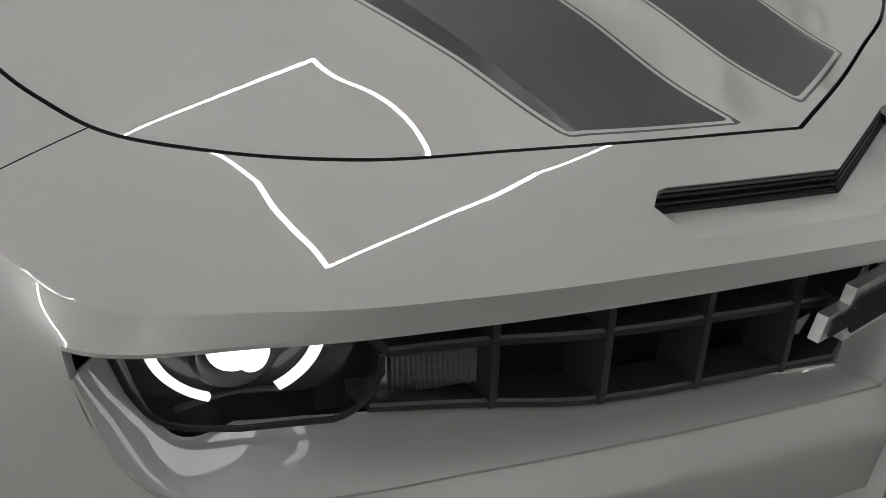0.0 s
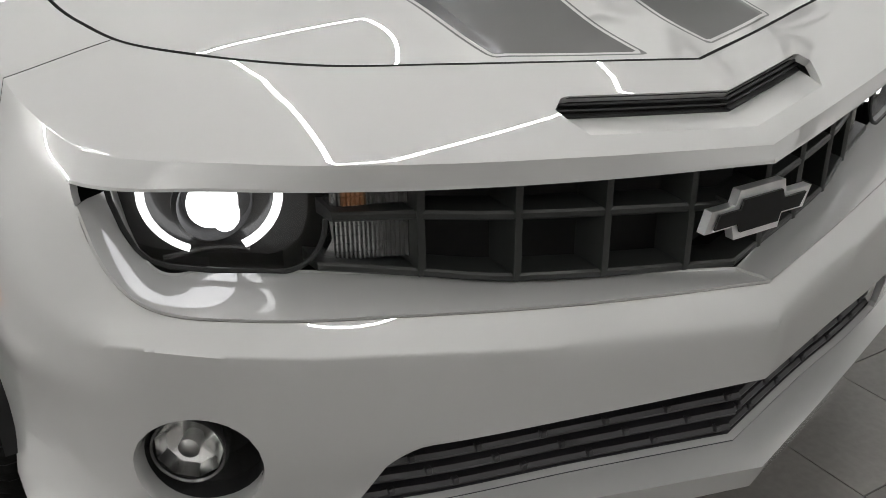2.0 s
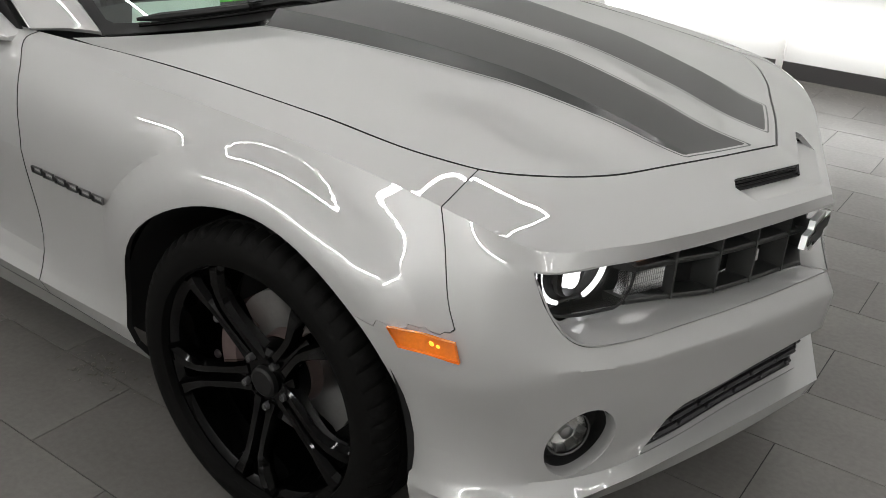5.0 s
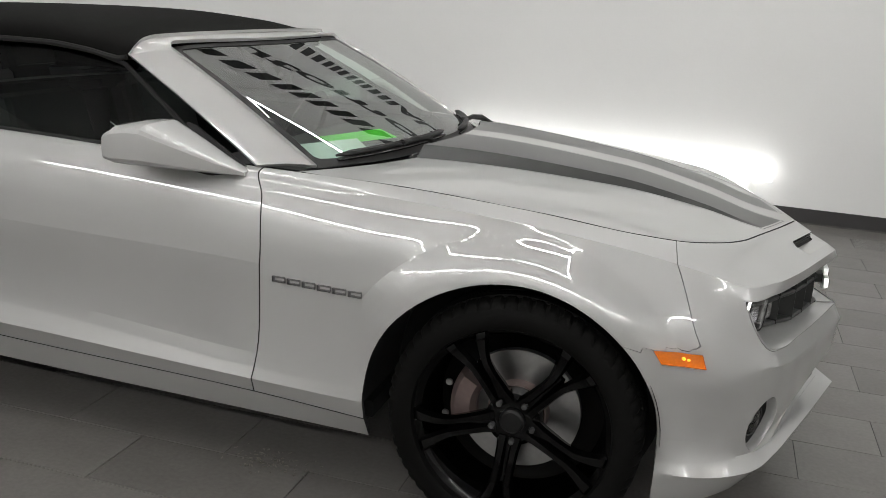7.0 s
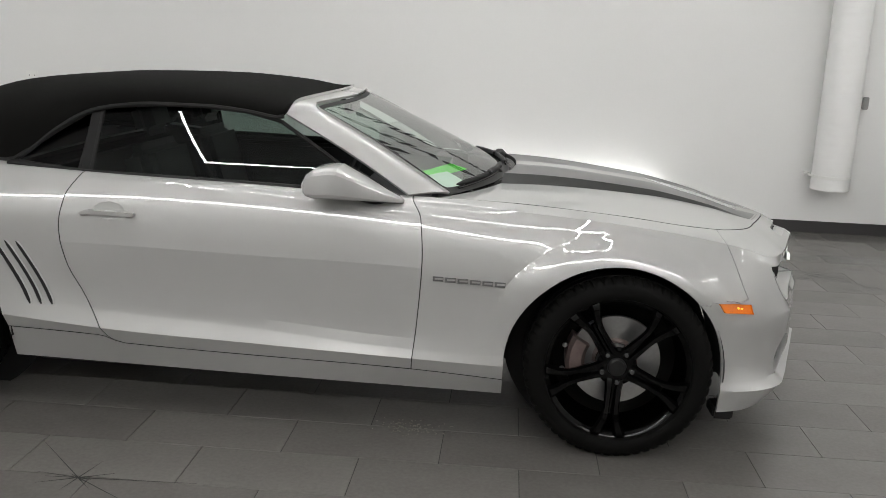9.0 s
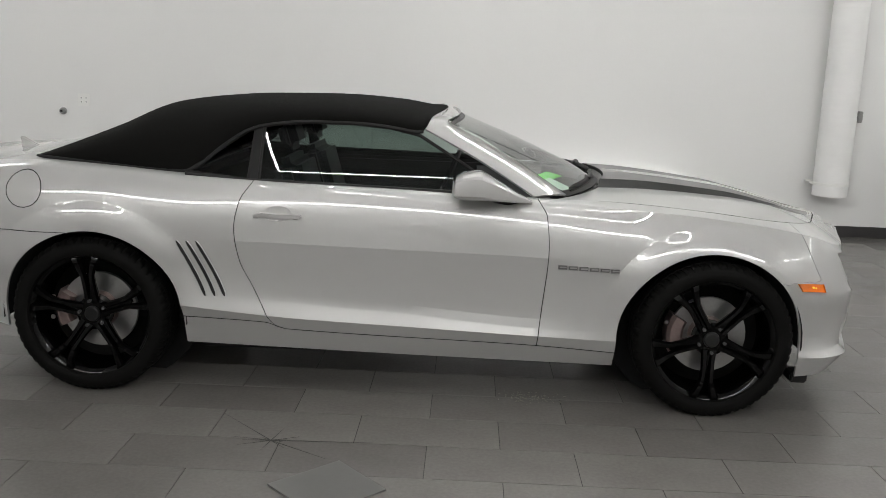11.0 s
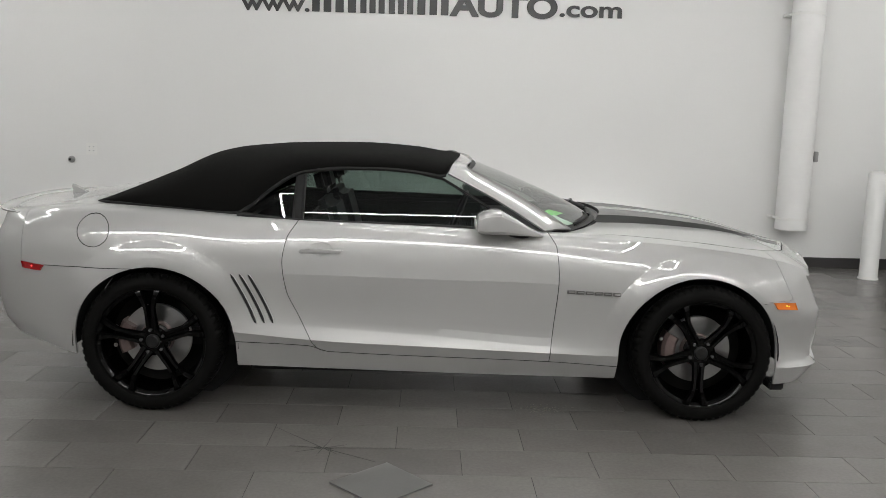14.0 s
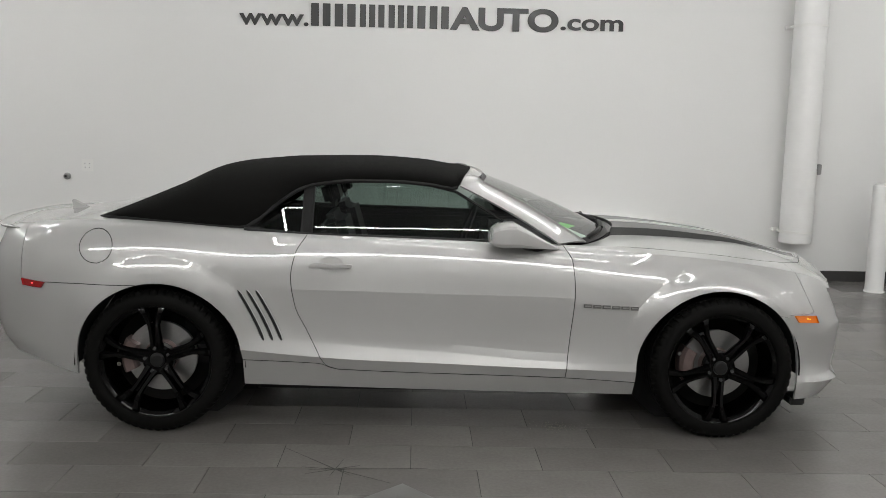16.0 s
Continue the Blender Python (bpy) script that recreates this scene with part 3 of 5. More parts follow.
# inner shell in black, standing for the shade behind the gaps
inner = whole.joined(whole.mirrored()).welded()
_, inner = inner.split(slot_f(inner))
_, inner = inner.split(lower_f(inner))
_, inner = inner.split(scoop_f(inner))
inner, _ = inner.split(np.where((inner.V[:, 0] > 1.8) & (inner.V[:, 2] < .6), np.minimum(fog_f(inner), fog_f(inner.mirrored())), 1.0))
c = np.array((0, 0, .6))
nrm = np.zeros_like(inner.V)
for face in inner.F:
    p = inner.V[face]
    n_ = np.cross(p[1] - p[0], p[2] - p[0])
    for i in face:
        nrm[i] += n_
nrm /= np.maximum(np.linalg.norm(nrm, axis=1), 1e-12)[:, None]
inner.V = inner.V - nrm * .0115
put("inner_shell", mesh_of("inner_shell", inner.V, inner.F, [GAP]), car)

# ---- bonnet with its stripes ----
xs = np.linspace(.70, 2.17, 150)
Y = []
for x in xs:
    foot = float(stripe_out(x))
    brow = foot - float(dome_width(x))
    knots = ((0, 28), (brow - .003, 2), (brow + .003, 3), (foot - .003, 2), (foot + .003, 34), (.80, 0))
    half = np.concatenate([np.linspace(a, b, n, endpoint=False) for (a, n), (b, _) in zip(knots, knots[1:])] + [[.80]])
    Y.append(np.concatenate((-half[:0:-1], half)))
Y = np.array(Y)
X = np.repeat(xs[:, None], Y.shape[1], 1)
bonnet = strip(np.dstack((X, Y, hood_z(X, Y))))
seam = spline([(p[0], p[1], 0) for p in LINE_SEAM[9:]], 12)[:, :2]


def inside_seam(s, shrink):
    """Distance inside the bonnet's outline in plan."""
    P = np.column_stack((s.V[:, 0], -np.abs(s.V[:, 1])))
    best, sign = np.full(len(P), 9.0), np.zeros(len(P))
    for a, b in zip(seam, seam[1:]):
        d = b - a
        t = np.clip(((P - a) @ d) / (d @ d), 0, 1)
        q = P - a - t[:, None] * d
        dist = np.hypot(q[:, 0], q[:, 1])
        near = dist < best
        cross = d[0] * q[:, 1] - d[1] * q[:, 0]
        sign = np.where(near, np.where(cross > 0, 1, -1), sign)
        best = np.where(near, dist, best)
    return best * sign - shrink


bonnet, _ = bonnet.split(inside_seam(bonnet, .0055))
cowl_x = lambda y: 1.0 - .30 * np.clip(np.abs(y) / .8, 0, 1.2)**2.2
bonnet, _ = bonnet.split(bonnet.V[:, 0] - cowl_x(bonnet.V[:, 1]))


def retag(s, f, tag):
    a, b = s.split(f(s))
    a.tags = [tag] * len(a.F)
    return a.joined(b).welded()


def stripe_f(grow):
    def f(s):
        a, x = np.abs(s.V[:, 1]), s.V[:, 0]
        return np.minimum(np.minimum(a - .066 + grow, stripe_out(x) + grow - a), inside_seam(s, .030 - grow))
    return f


bonnet = retag(bonnet, stripe_f(.010), 2)
bonnet = retag(bonnet, stripe_f(.006), 0)
bonnet = retag(bonnet, stripe_f(.0), 1)
# The bonnet's rim is black as well, for its seam's shade.
bonnet.solid("bonnet", [PAINT, STRIPE, PINSTRIPE, GAP], .014, car, "silver bonnet with two dark grey stripes", rim=3, smooth=14)


def surf(u, v):
    """The point of the right flank at a place along and across the design lines."""
    i, j = min(u * NU, FLANK.shape[0] - 1.001), min(v * NV, FLANK.shape[1] - 1.001)
    a, b = int(i), int(j)
    s, t = i - a, j - b
    return (FLANK[a, b] * (1 - s) + FLANK[a + 1, b] * s) * (1 - t) + (FLANK[a, b + 1] * (1 - s) + FLANK[a + 1, b + 1] * s) * t


SIDE_PTS = FLANK.reshape(-1, 3)
SIDE_PTS = SIDE_PTS[(SIDE_PTS[:, 1] < -.6)]


def side_y(x, z):
    """How far out the right flank lies at a place in side view."""
    d = (SIDE_PTS[:, 0] - x)**2 + (SIDE_PTS[:, 2] - z)**2
    k = np.argsort(d)[:6]
    w = 1 / (d[k] + 1e-6)
    return float((SIDE_PTS[k, 1] * w).sum() / w.sum())


def side_patch(outline, lift, n=6):
    """A raised plate on the flank: an outline in side view (a four-corner shape), bent to the body."""
    (a, b, c_, d) = [np.array(p, float) for p in outline]
    rows = []
    for i in range(n + 1):
        s = i / n
        row = []
        for j in range(4):
            t = j / 3
            p = (a * (1 - s) + b * s) * (1 - t) + (d * (1 - s) + c_ * s) * t
            row.append((p[0], side_y(p[0], p[1]) - lift, p[1]))
        rows.append(row)
    return strip(rows)


def both(s):
    return s.joined(s.mirrored())


# ---- opening for lamps and grille ----
us = np.linspace(13.975, 18, 100)
rows = []
for u in us:
    p = surf(u, float(slot_low(u)))
    k = min(max((u - 13.97) / .9, 0), 1)
    deep = .058 + .045 * min(max(-p[1] / .6, 0), 1)
    lift = -.004 + .030 * min(max(-p[1] / .6, 0), 1)
    inner = p + np.array((-deep * (.45 + .55 * k), .052 * (1 - k), lift * k))
    p = p + np.array((.001, 0, .0014))
    rows.append([p, p * .75 + inner * .25 + (0, 0, .002), p * .4 + inner * .6, inner])
ledge = strip([r[::-1] for r in rows])
both(ledge).welded().solid("grille_ledge", [PAINT], .004, car, "silver painted ledge under the grille")
rows = []
for u in np.linspace(13.97, 18, 60):
    p = surf(u, 6)
    rows.append([p, p + np.array((-.045, .0, -.003)), p + np.array((-.09, .01, .0))])
both(strip(rows)).welded().solid("grille_lid", [PAINT], .004, car)

grille_x = curve_at((0, .31, .425, .52, .60, .70, .80), (2.262, 2.160, 2.105, 2.068, 2.038, 2.0, 1.962))
grille_low = curve_at((0, .30, .425, .55, .70, .80), (.571, .586, .602, .622, .640, .655))
slot_top = curve_at((0, .225, .45, .64, .80), (.738, .734, .741, .758, .774))


def sheet_part(name, s, mat, parent, depth=.004, label="", sharp=32.0):
    return s.solid(name, [mat], depth, parent, label, sharp)



def bar_across(y0, y1, z_of, high, deep, fwd=0.0, n=40):
    """A bar that follows the grille's bow from side to side."""
    bm = bmesh.new()
    loops = []
    for i in range(n + 1):
        y = y0 + (y1 - y0) * i / n
        x, z = float(grille_x(abs(y))) + fwd, float(z_of(abs(y)))
        loops.append([bm.verts.new(p) for p in ((x - deep, y, z - high * .8), (x - .003, y, z - high / 2), (x, y, z - high / 4), (x, y, z + high / 4), (x - .003, y, z + high / 2), (x - deep, y, z + high * .8))])
    for a, b in zip(loops, loops[1:]):
        for k in range(6):
            bm.faces.new((a[k], b[k], b[(k + 1) % 6], a[(k + 1) % 6]))
    bm.faces.new(loops[0]), bm.faces.new(loops[-1][::-1])
    bmesh.ops.recalc_face_normals(bm, faces=bm.faces)
    return bm


grille = part("grille", bar_across(-.535, .535, lambda a: grille_low(a) + .004, .012, .05), GRILLE, car, "dark grey egg-crate grille")
part("crossbar", bar_across(-.515, .515, lambda a: .662 + .055 * a, .013, .05), GRILLE, grille)
part("top_bar", bar_across(-.52, .52, lambda a: slot_top(a) - .004, .008, .05, -.012), GRILLE, grille)
for y in (-.411, -.298, -.184, -.070, .070, .184, .298, .411):
    a = abs(y)
    x, z0, z1 = float(grille_x(a)), float(grille_low(a)), float(slot_top(a)) - .002
    bm = bmesh.new()
    w = .0055
    prism(bm, [(x, y - w, z0), (x + .001, y, z0), (x, y + w, z0), (x - .055, y + w * 1.7, z0 + .004), (x - .055, y - w * 1.7, z0 + .004)], (0, 0, z1 - z0))
    part("grille_bar", bm, GRILLE, grille)
rows = [[(float(grille_x(abs(y))) - .11, y, .55), (float(grille_x(abs(y))) - .11, y, .79)] for y in np.linspace(-.54, .54, 30)]
sheet_part("backing", strip(rows), GAP, grille)

# plain badge in the middle of the grille
bm = bmesh.new()
badge_pts = [(-.098, -.014), (-.048, -.014), (-.042, -.034), (.042, -.034), (.046, -.014), (.088, -.014), (.100, .016), (.050, .016), (.044, .036), (-.040, .036), (-.046, .016), (-.088, .016)]
prism(bm, [(2.268, y + .009, .660 + z) for y, z in badge_pts], (.014, 0, 0))
emblem = part("emblem", bm, CHROME, car, "chrome-edged black badge shape")
bm = bmesh.new()
prism(bm, [(2.283, y * .86 + .009, .660 + z * .66) for y, z in badge_pts], (.0035, 0, 0))
part("emblem_face", bm, TRIM, emblem)
part("emblem_post", box(bmesh.new(), (2.24, -.03, .645), (2.27, .03, .675)), GRILLE, emblem)


# ---- headlamps ----
def lamp_outline(n=10):
    """The lamp's edge in front view: |y| and z."""
    pts = [(.760, .778), (.756, .735), (.748, .700), (.738, .672), (.724, .655), (.704, .646), (.66, .637), (.60, .630), (.575, .626)]
    for i in range(n + 1):
        t = i / n * math.pi / 2
        pts.append((.575 - .052 * math.sin(t), .690 - .064 * math.cos(t)))
    pts += [(.523, .72), (.525, .752), (.64, .766)]
    return pts


def in_poly(px, py, poly):
    """Signed distance inside a closed outline."""
    best, odd = np.full(px.shape, 9.0), np.zeros(px.shape, int)
    for (ax, ay), (bx, by) in zip(poly, poly[1:] + poly[:1]):
        dx, dy = bx - ax, by - ay
        t = np.clip(((px - ax) * dx + (py - ay) * dy) / (dx * dx + dy * dy + 1e-12), 0, 1)
        best = np.minimum(best, np.hypot(px - ax - t * dx, py - ay - t * dy))
        with np.errstate(divide="ignore", invalid="ignore"):
            hit = ((ay > py) != (by > py)) & (px < (bx - ax) * (py - ay) / (by - ay) + ax)
        odd += hit
    return np.where(odd % 2 == 1, best, -best)


def lamp_sheet(back, bulge, shrink):
    a, z = np.meshgrid(np.linspace(.50, .80, 61), np.linspace(.615, .785, 41), indexing="ij")
    x = grille_x(a) - back + bulge * (1 - ((a - .65) / .15)**2)
    s = strip(np.dstack((x, -a, z)))
    s.F = [f[::-1] for f in s.F]
    s, _ = s.split(in_poly(-s.V[:, 1], s.V[:, 2], lamp_outline()) - shrink)
    return s


def headlamp(side):
    m = (lambda p: (p[0], -p[1] * side, p[2]))
    turn = (lambda s: s if side > 0 else s.mirrored())
    lamp = turn(lamp_sheet(.052, .0, .0)).solid("headlight", [LAMPBODY], .02, car, "lit headlight with a white ring of light")
    turn(lamp_sheet(.0, .012, .001)).solid("lens", [LAMPGLASS], .0, lamp, "clear lens")
    cx, cy, cz = float(grille_x(.640)) - .030, .640, .722
    bm = bmesh.new()
    loops = []
    for g in range(-66, 247, 4):
        t = math.radians(g)
        ring = []
        for r, dx in ((.0725, 0), (.074, .006), (.081, .006), (.0825, 0)):
            ring.append(bm.verts.new(m((float(grille_x(cy - r * math.cos(t))) - .034 + dx, cy - r * math.cos(t), cz + r * math.sin(t)))))
        loops.append(ring)
    for a, b in zip(loops, loops[1:]):
        for k in range(4):
            bm.faces.new((a[k], a[(k + 1) % 4], b[(k + 1) % 4], b[k]))
    bm.faces.new(loops[0]), bm.faces.new(loops[-1][::-1])
    bmesh.ops.recalc_face_normals(bm, faces=bm.faces)
    part("light_ring", bm, HALO, lamp, "white glowing ring")
    bm = lathe([(.050, .0), (.052, .010), (.048, .018), (.043, .010), (.037, -.012), (.030, -.02)], 40, "x")
    bmesh.ops.transform(bm, matrix=Matrix.Translation(m((cx - .018, cy - .004, cz - .014))), verts=bm.verts)
    part("projector_shroud", bm, TRIM, lamp)
    bm = bmesh.new()
    bmesh.ops.create_uvsphere(bm, u_segments=24, v_segments=14, radius=.033, matrix=Matrix.Translation(m((cx - .012, cy - .004, cz - .016))) @ Matrix.Diagonal((.6, 1, 1, 1)))
    # Second glowing ball gives the projector's glare a shape.
    bmesh.ops.create_uvsphere(bm, u_segments=16, v_segments=10, radius=.024, matrix=Matrix.Translation(m((cx - .011, cy - .018, cz - .034))) @ Matrix.Diagonal((.6, .8, 1, 1)))
    part("projector", bm, BEAM, lamp, "dazzling white projector, its glare shaped as a second lobe")
    # lower bezel moulding
    bm = bmesh.new()
    pipe(bm, [m((float(grille_x(a)) - .040, a, .641 + .006 * math.cos((a - .64) * 40))) for a in np.linspace(.60, .70, 14)], .004, 8)
    part("bezel_rib", bm, LAMPBODY, lamp)
    bm = bmesh.new()
    edge = lamp_outline()
    pipe(bm, [m((float(grille_x(a)) - .002 + .012 * (1 - ((a - .65) / .15)**2), a, z)) for a, z in edge[:-3]], .0035, 6)
    part("lamp_gasket", bm, GAP, lamp)
    # two signal units towards the grille
    for z0, z1, name in ((.697, .735, "amber"), (.622, .682, "clear")):
        bm = bmesh.new()
        lo = lambda a: (z0 if name == "amber" else max(z0, float(grille_low(a)) + .008))
        outline = [(.413, lo(.413)), (.413, z1), (.511, z1 + .004), (.508, (z0 + z1) / 2), (.522 if name == "clear" else .509, lo(.51))]
        vs = [m((float(grille_x(a)) - .022, a, z)) for a, z in outline]
        prism(bm, vs, (-.02, 0, 0))
        unit = part("signal_lamp", bm, SIGNAL, lamp, "ribbed clear signal lamp")
        nrib = 17
        for i in range(nrib):
            a = .418 + (.504 - .418) * i / (nrib - 1)
            rb = bmesh.new()
            x = float(grille_x(a)) - .020
            for k in range(3 if name == "amber" else 5):
                h = (z1 - lo(a)) / (3 if name == "amber" else 5)
                z = lo(a) + h * (k + .5)
                bmesh.ops.create_cube(rb, size=2, matrix=Matrix.Translation(m((x, a, z))) @ Matrix.Rotation(radians(12 * side), 4, 'Z') @ Matrix.Diagonal((.0025, .0021, h * .46, 1)))
            part("lens_rib", rb, SIGNAL if not (name == "amber" and 9 < i < 15) else AMBER_DIM, unit)


AMBER_DIM = plain("amber_inner", (0.55, 0.28, 0.16), 0.25, metal=0.6, grain=0.2)
headlamp(1)
headlamp(-1)

# ---- scoop over the grille ----
rows, dark, fins = [], [], []
for u in np.linspace(16.76, 18, 34):
    lo_, up = surf(max(u, 17.0), 7.37), surf(u, 7.727)
    back = lo_ * .35 + up * .65 + np.array((-.014, 0, -.016))
    rows.append([back, lo_ * .5 + back * .5 + (0, 0, .001), lo_])
    dark.append([up + (-.002, 0, -.001), up + (-.035, 0, -.012), back])
both(strip([r[::-1] for r in rows])).welded().solid("scoop_ramp", [PAINT], .003, car)
sc = both(strip(dark)).welded().solid("scoop_mouth", [GAP], .003, car, "black slot of the bonnet scoop")
for k in (.45, .72):
    bm = bmesh.new()
    pts = []
    for u in list(np.linspace(16.85, 18, 14)):
        lo_, up = surf(u, 7.37), surf(u, 7.727)
        pts.append(up * k + (lo_ * .35 + up * .65 + np.array((-.014, 0, -.016))) * (1 - k) + (-.004, 0, -.004))
    pts = [tuple(p) for p in pts] + [(p[0], -p[1], p[2]) for p in pts[::-1][1:]]
    pipe(bm, pts, .0022, 6)
    part("scoop_slat", bm, TRIM, sc)

# ---- low intake ----
rows = []
for u in np.linspace(15.50, 18, 64):
    a, b = surf(u, 2.02), surf(u, 3.0)
    rows.append([a, a + np.array((-.05, .01, .012)), b + np.array((-.06, .01, -.004)), b + np.array((-.001, 0, .004))])
intake = both(strip([r for r in rows])).welded()
it = intake.solid("lower_grille", [MESHBLACK], .003, car, "black slatted lower intake")
for k in range(4):
    f = (.10, .34, .58, .82)[k]
    loops = []
    bm = bmesh.new()
    half = []
    for u in np.linspace(15.54 + .34 * f, 18, 54):
        a, b = surf(u, 2.02), surf(u, 3.0)
        p = a * (1 - f) + b * f + np.array((-.022 - .004 * k, .004, 0))
        half.append(p)
    pts = half + [p * (1, -1, 1) for p in half[::-1][1:]]
    for p in pts:
        loops.append([bm.verts.new(p + np.array(o)) for o in ((.006, 0, -.005), (.008, 0, 0), (.004, 0, .006), (-.026, 0, .008), (-.024, 0, -.001))])
    for a, b in zip(loops, loops[1:]):
        for i in range(5):
            bm.faces.new((a[i], b[i], b[(i + 1) % 5], a[(i + 1) % 5]))
    bm.faces.new(loops[0]), bm.faces.new(loops[-1][::-1])
    bmesh.ops.recalc_face_normals(bm, faces=bm.faces)
    slat = part("slat", bm, MESHBLACK, it)
    for i in range(6, len(pts) - 4, 9):
        q = pts[(i + 4 * (k % 2)) % len(pts)] + np.array((.006, 0, .004))
        part("slat_clip", box(bmesh.new(), q - np.array((.006, .005, .006)), q + np.array((.004, .005, .005)), .0015, 1), MESHBLACK, slat)


# ---- fog lamps ----
def fog_lamp(side):
    turn = Matrix.Identity(4) if side > 0 else Matrix.Diagonal((1, -1, 1, 1))
    base = turn @ Matrix.Translation(FOG) @ FOG_AXIS.to_track_quat("X", "Z").to_matrix().to_4x4()
    def make(name, prof, mat, parent, off=(0, 0, 0), label="", n=48):
        bm = lathe(prof, n, "x")
        bmesh.ops.transform(bm, matrix=base @ Matrix.Translation(off), verts=bm.verts)
        bmesh.ops.recalc_face_normals(bm, faces=bm.faces)
        return part(name, bm, mat, parent, label)
    pick = (lambda s: s) if side > 0 else (lambda s: s.mirrored())
    cup = pick(fog_cup).solid("fog_lamp", [LINER], .0, car, "round fog lamp in a black recess")
    pick(fog_lip).solid("fog_surround", [PAINT], .0, cup)
    off = (-.030, -.018 * side, .012)
    make("fog_housing", [(.049, -.03), (.051, .0), (.048, .006), (.045, .004)], LAMPBODY, cup, off)
    make("fog_reflector", [(.045, .0), (.036, -.018), (.018, -.028), (.0, -.030)], REFLECTOR, cup, off, n=9)
    make("fog_lens", [(.046, .003), (.030, .010), (.0, .013)], LAMPGLASS, cup, off)
    bm = lathe([(.013, -.028), (.014, .0), (.008, .004), (.0, .005)], 16, "x")
    bmesh.ops.transform(bm, matrix=base @ Matrix.Translation(off), verts=bm.verts)
    part("fog_bulb_shield", bm, STEEL, cup)


fog_lamp(1)
fog_lamp(-1)

# ---- side lamps, badge bars, handle, gills ----
def marker(outline, lens, glow, label, spots):
    for side in (1, -1):
        s = side_patch(outline, .0025, 8)
        if side < 0:
            s = s.mirrored()
        ob = s.solid("side_marker", [lens], .010, car, label)
        for px, pz, r in spots:
            bm = bmesh.new()
            bmesh.ops.create_uvsphere(bm, u_segments=12, v_segments=8, radius=r, matrix=Matrix.Translation((px, (side_y(px, pz) - .003) * side, pz)) @ Matrix.Diagonal((1, .25, .8, 1)))
            part("bulb_glow", bm, glow, ob)


marker([(1.778, .645), (1.903, .640), (1.917, .603), (1.803, .610)], AMBER, AMBER_GLOW, "lit amber side marker lamp", ((1.858, .625, .0065), (1.872, .623, .0045)))
marker([(-2.092, .765), (-1.965, .752), (-1.985, .722), (-2.082, .730)], REDLENS, RED_GLOW, "lit red side marker lamp", ((-2.035, .742, .006),))

for side in (1, -1):
    for i in range(6):
        x0 = .703 + i * .0472
        z0 = .680 - .0016 * i
        w = .040
        s = side_patch([(x0, z0 + .009), (x0 + w, z0 + .009), (x0 + w, z0 - .008), (x0, z0 - .008)], .004, 3)
        (s if side > 0 else s.mirrored()).solid("badge_bar", [BADGE], .006, car)
        s = side_patch([(x0 + .007, z0 + .004), (x0 + w - .002, z0 + .004), (x0 + w - .002, z0 - .003), (x0 + .007, z0 - .003)], .0045, 3)
        (s if side > 0 else s.mirrored()).solid("badge_bar_recess", [PAINT], .001, car)


for side in (1, -1):
    # Raised strips, black in place of the dark inside open slits.
    for k in range(3):
        rows = []
        for i in range(15):
            t = i / 14
            z = .478 + .255 * t
            mid = -.803 - .044 * (2 - k) - .100 * t - .022 * t * t
            w = .0075 * min(1, 8 * min(t, 1 - t) + .35)
            rows.append([(mid + o, side_y(mid + o, z) - lift, z) for o, lift in ((-w - .004, .0), (-w, .0060), (-w * .7, .0045), (w * .7, .0045), (w, .0060), (w + .004, .0))])
        s = strip(rows)
        s.F = [f[::-1] for f in s.F]
        s.tags = [1 if 1 <= n % 5 <= 3 else 0 for n in range(len(s.F))]
        (s if side > 0 else s.mirrored()).solid("side_vent", [PAINT, GAP], .0, car, "slanted vent slit, its dark inside a raised black strip")


def handle(side):
    y0 = side_y(-.56, .856)
    bm = bmesh.new()
    prof = spline([(-.674, .857), (-.662, .8655), (-.56, .8705), (-.475, .870), (-.453, .866), (-.454, .8585), (-.475, .8545), (-.56, .8545), (-.66, .853)], 3)
    prism(bm, [(p[0], y0 - .008, p[1]) for p in prof[:-1]], (0, -.017, 0))
    bmesh.ops.bevel(bm, geom=[e for e in bm.edges if e.calc_length() > .0 and abs(e.verts[0].co.y - e.verts[1].co.y) < 1e-6], offset=.004, segments=2, affect="EDGES", clamp_overlap=True)
    for cx in (-.655, -.475):
        box(bm, (cx - .012, y0 - .018, .848), (cx + .012, y0 + .004, .864), .003, 1)
    if side < 0:
        bmesh.ops.transform(bm, matrix=Matrix.Diagonal((1, -1, 1, 1)), verts=bm.verts)
        bmesh.ops.reverse_faces(bm, faces=bm.faces)
    part("door_handle", bm, PAINT, car, "silver pull handle")


handle(1)
handle(-1)

# ---- rear deck, spoiler, aerial fin ----
rows = []
for x in np.linspace(-2.36, -1.0, 40):
    k = np.argmin(np.abs(FLANK[:6 * NU + 1, -1, 0] - x))
    e = FLANK[k, -1]
    rows.append([(x, y, e[2] + .014 * (1 - (y / max(-e[1], .05))**2)) for y in np.linspace(e[1] - .0, -e[1], 25)])
strip(rows).solid("boot_lid", [PAINT], .01, car)
bm = bmesh.new()
pts = [(-2.13, -.74, .985), (-2.27, -.62, .990), (-2.34, -.40, .998), (-2.36, 0, 1.004)]
pts = pts + [(x, -y, z) for x, y, z in pts[::-1][1:]]
sp = spline(pts, 8)
loops = []
for p in sp:
    loops.append([bm.verts.new(p + np.array(o)) for o in ((.07, 0, -.004), (.03, 0, .008), (-.03, 0, .014), (-.040, 0, .010), (-.032, 0, .0), (.03, 0, -.010))])
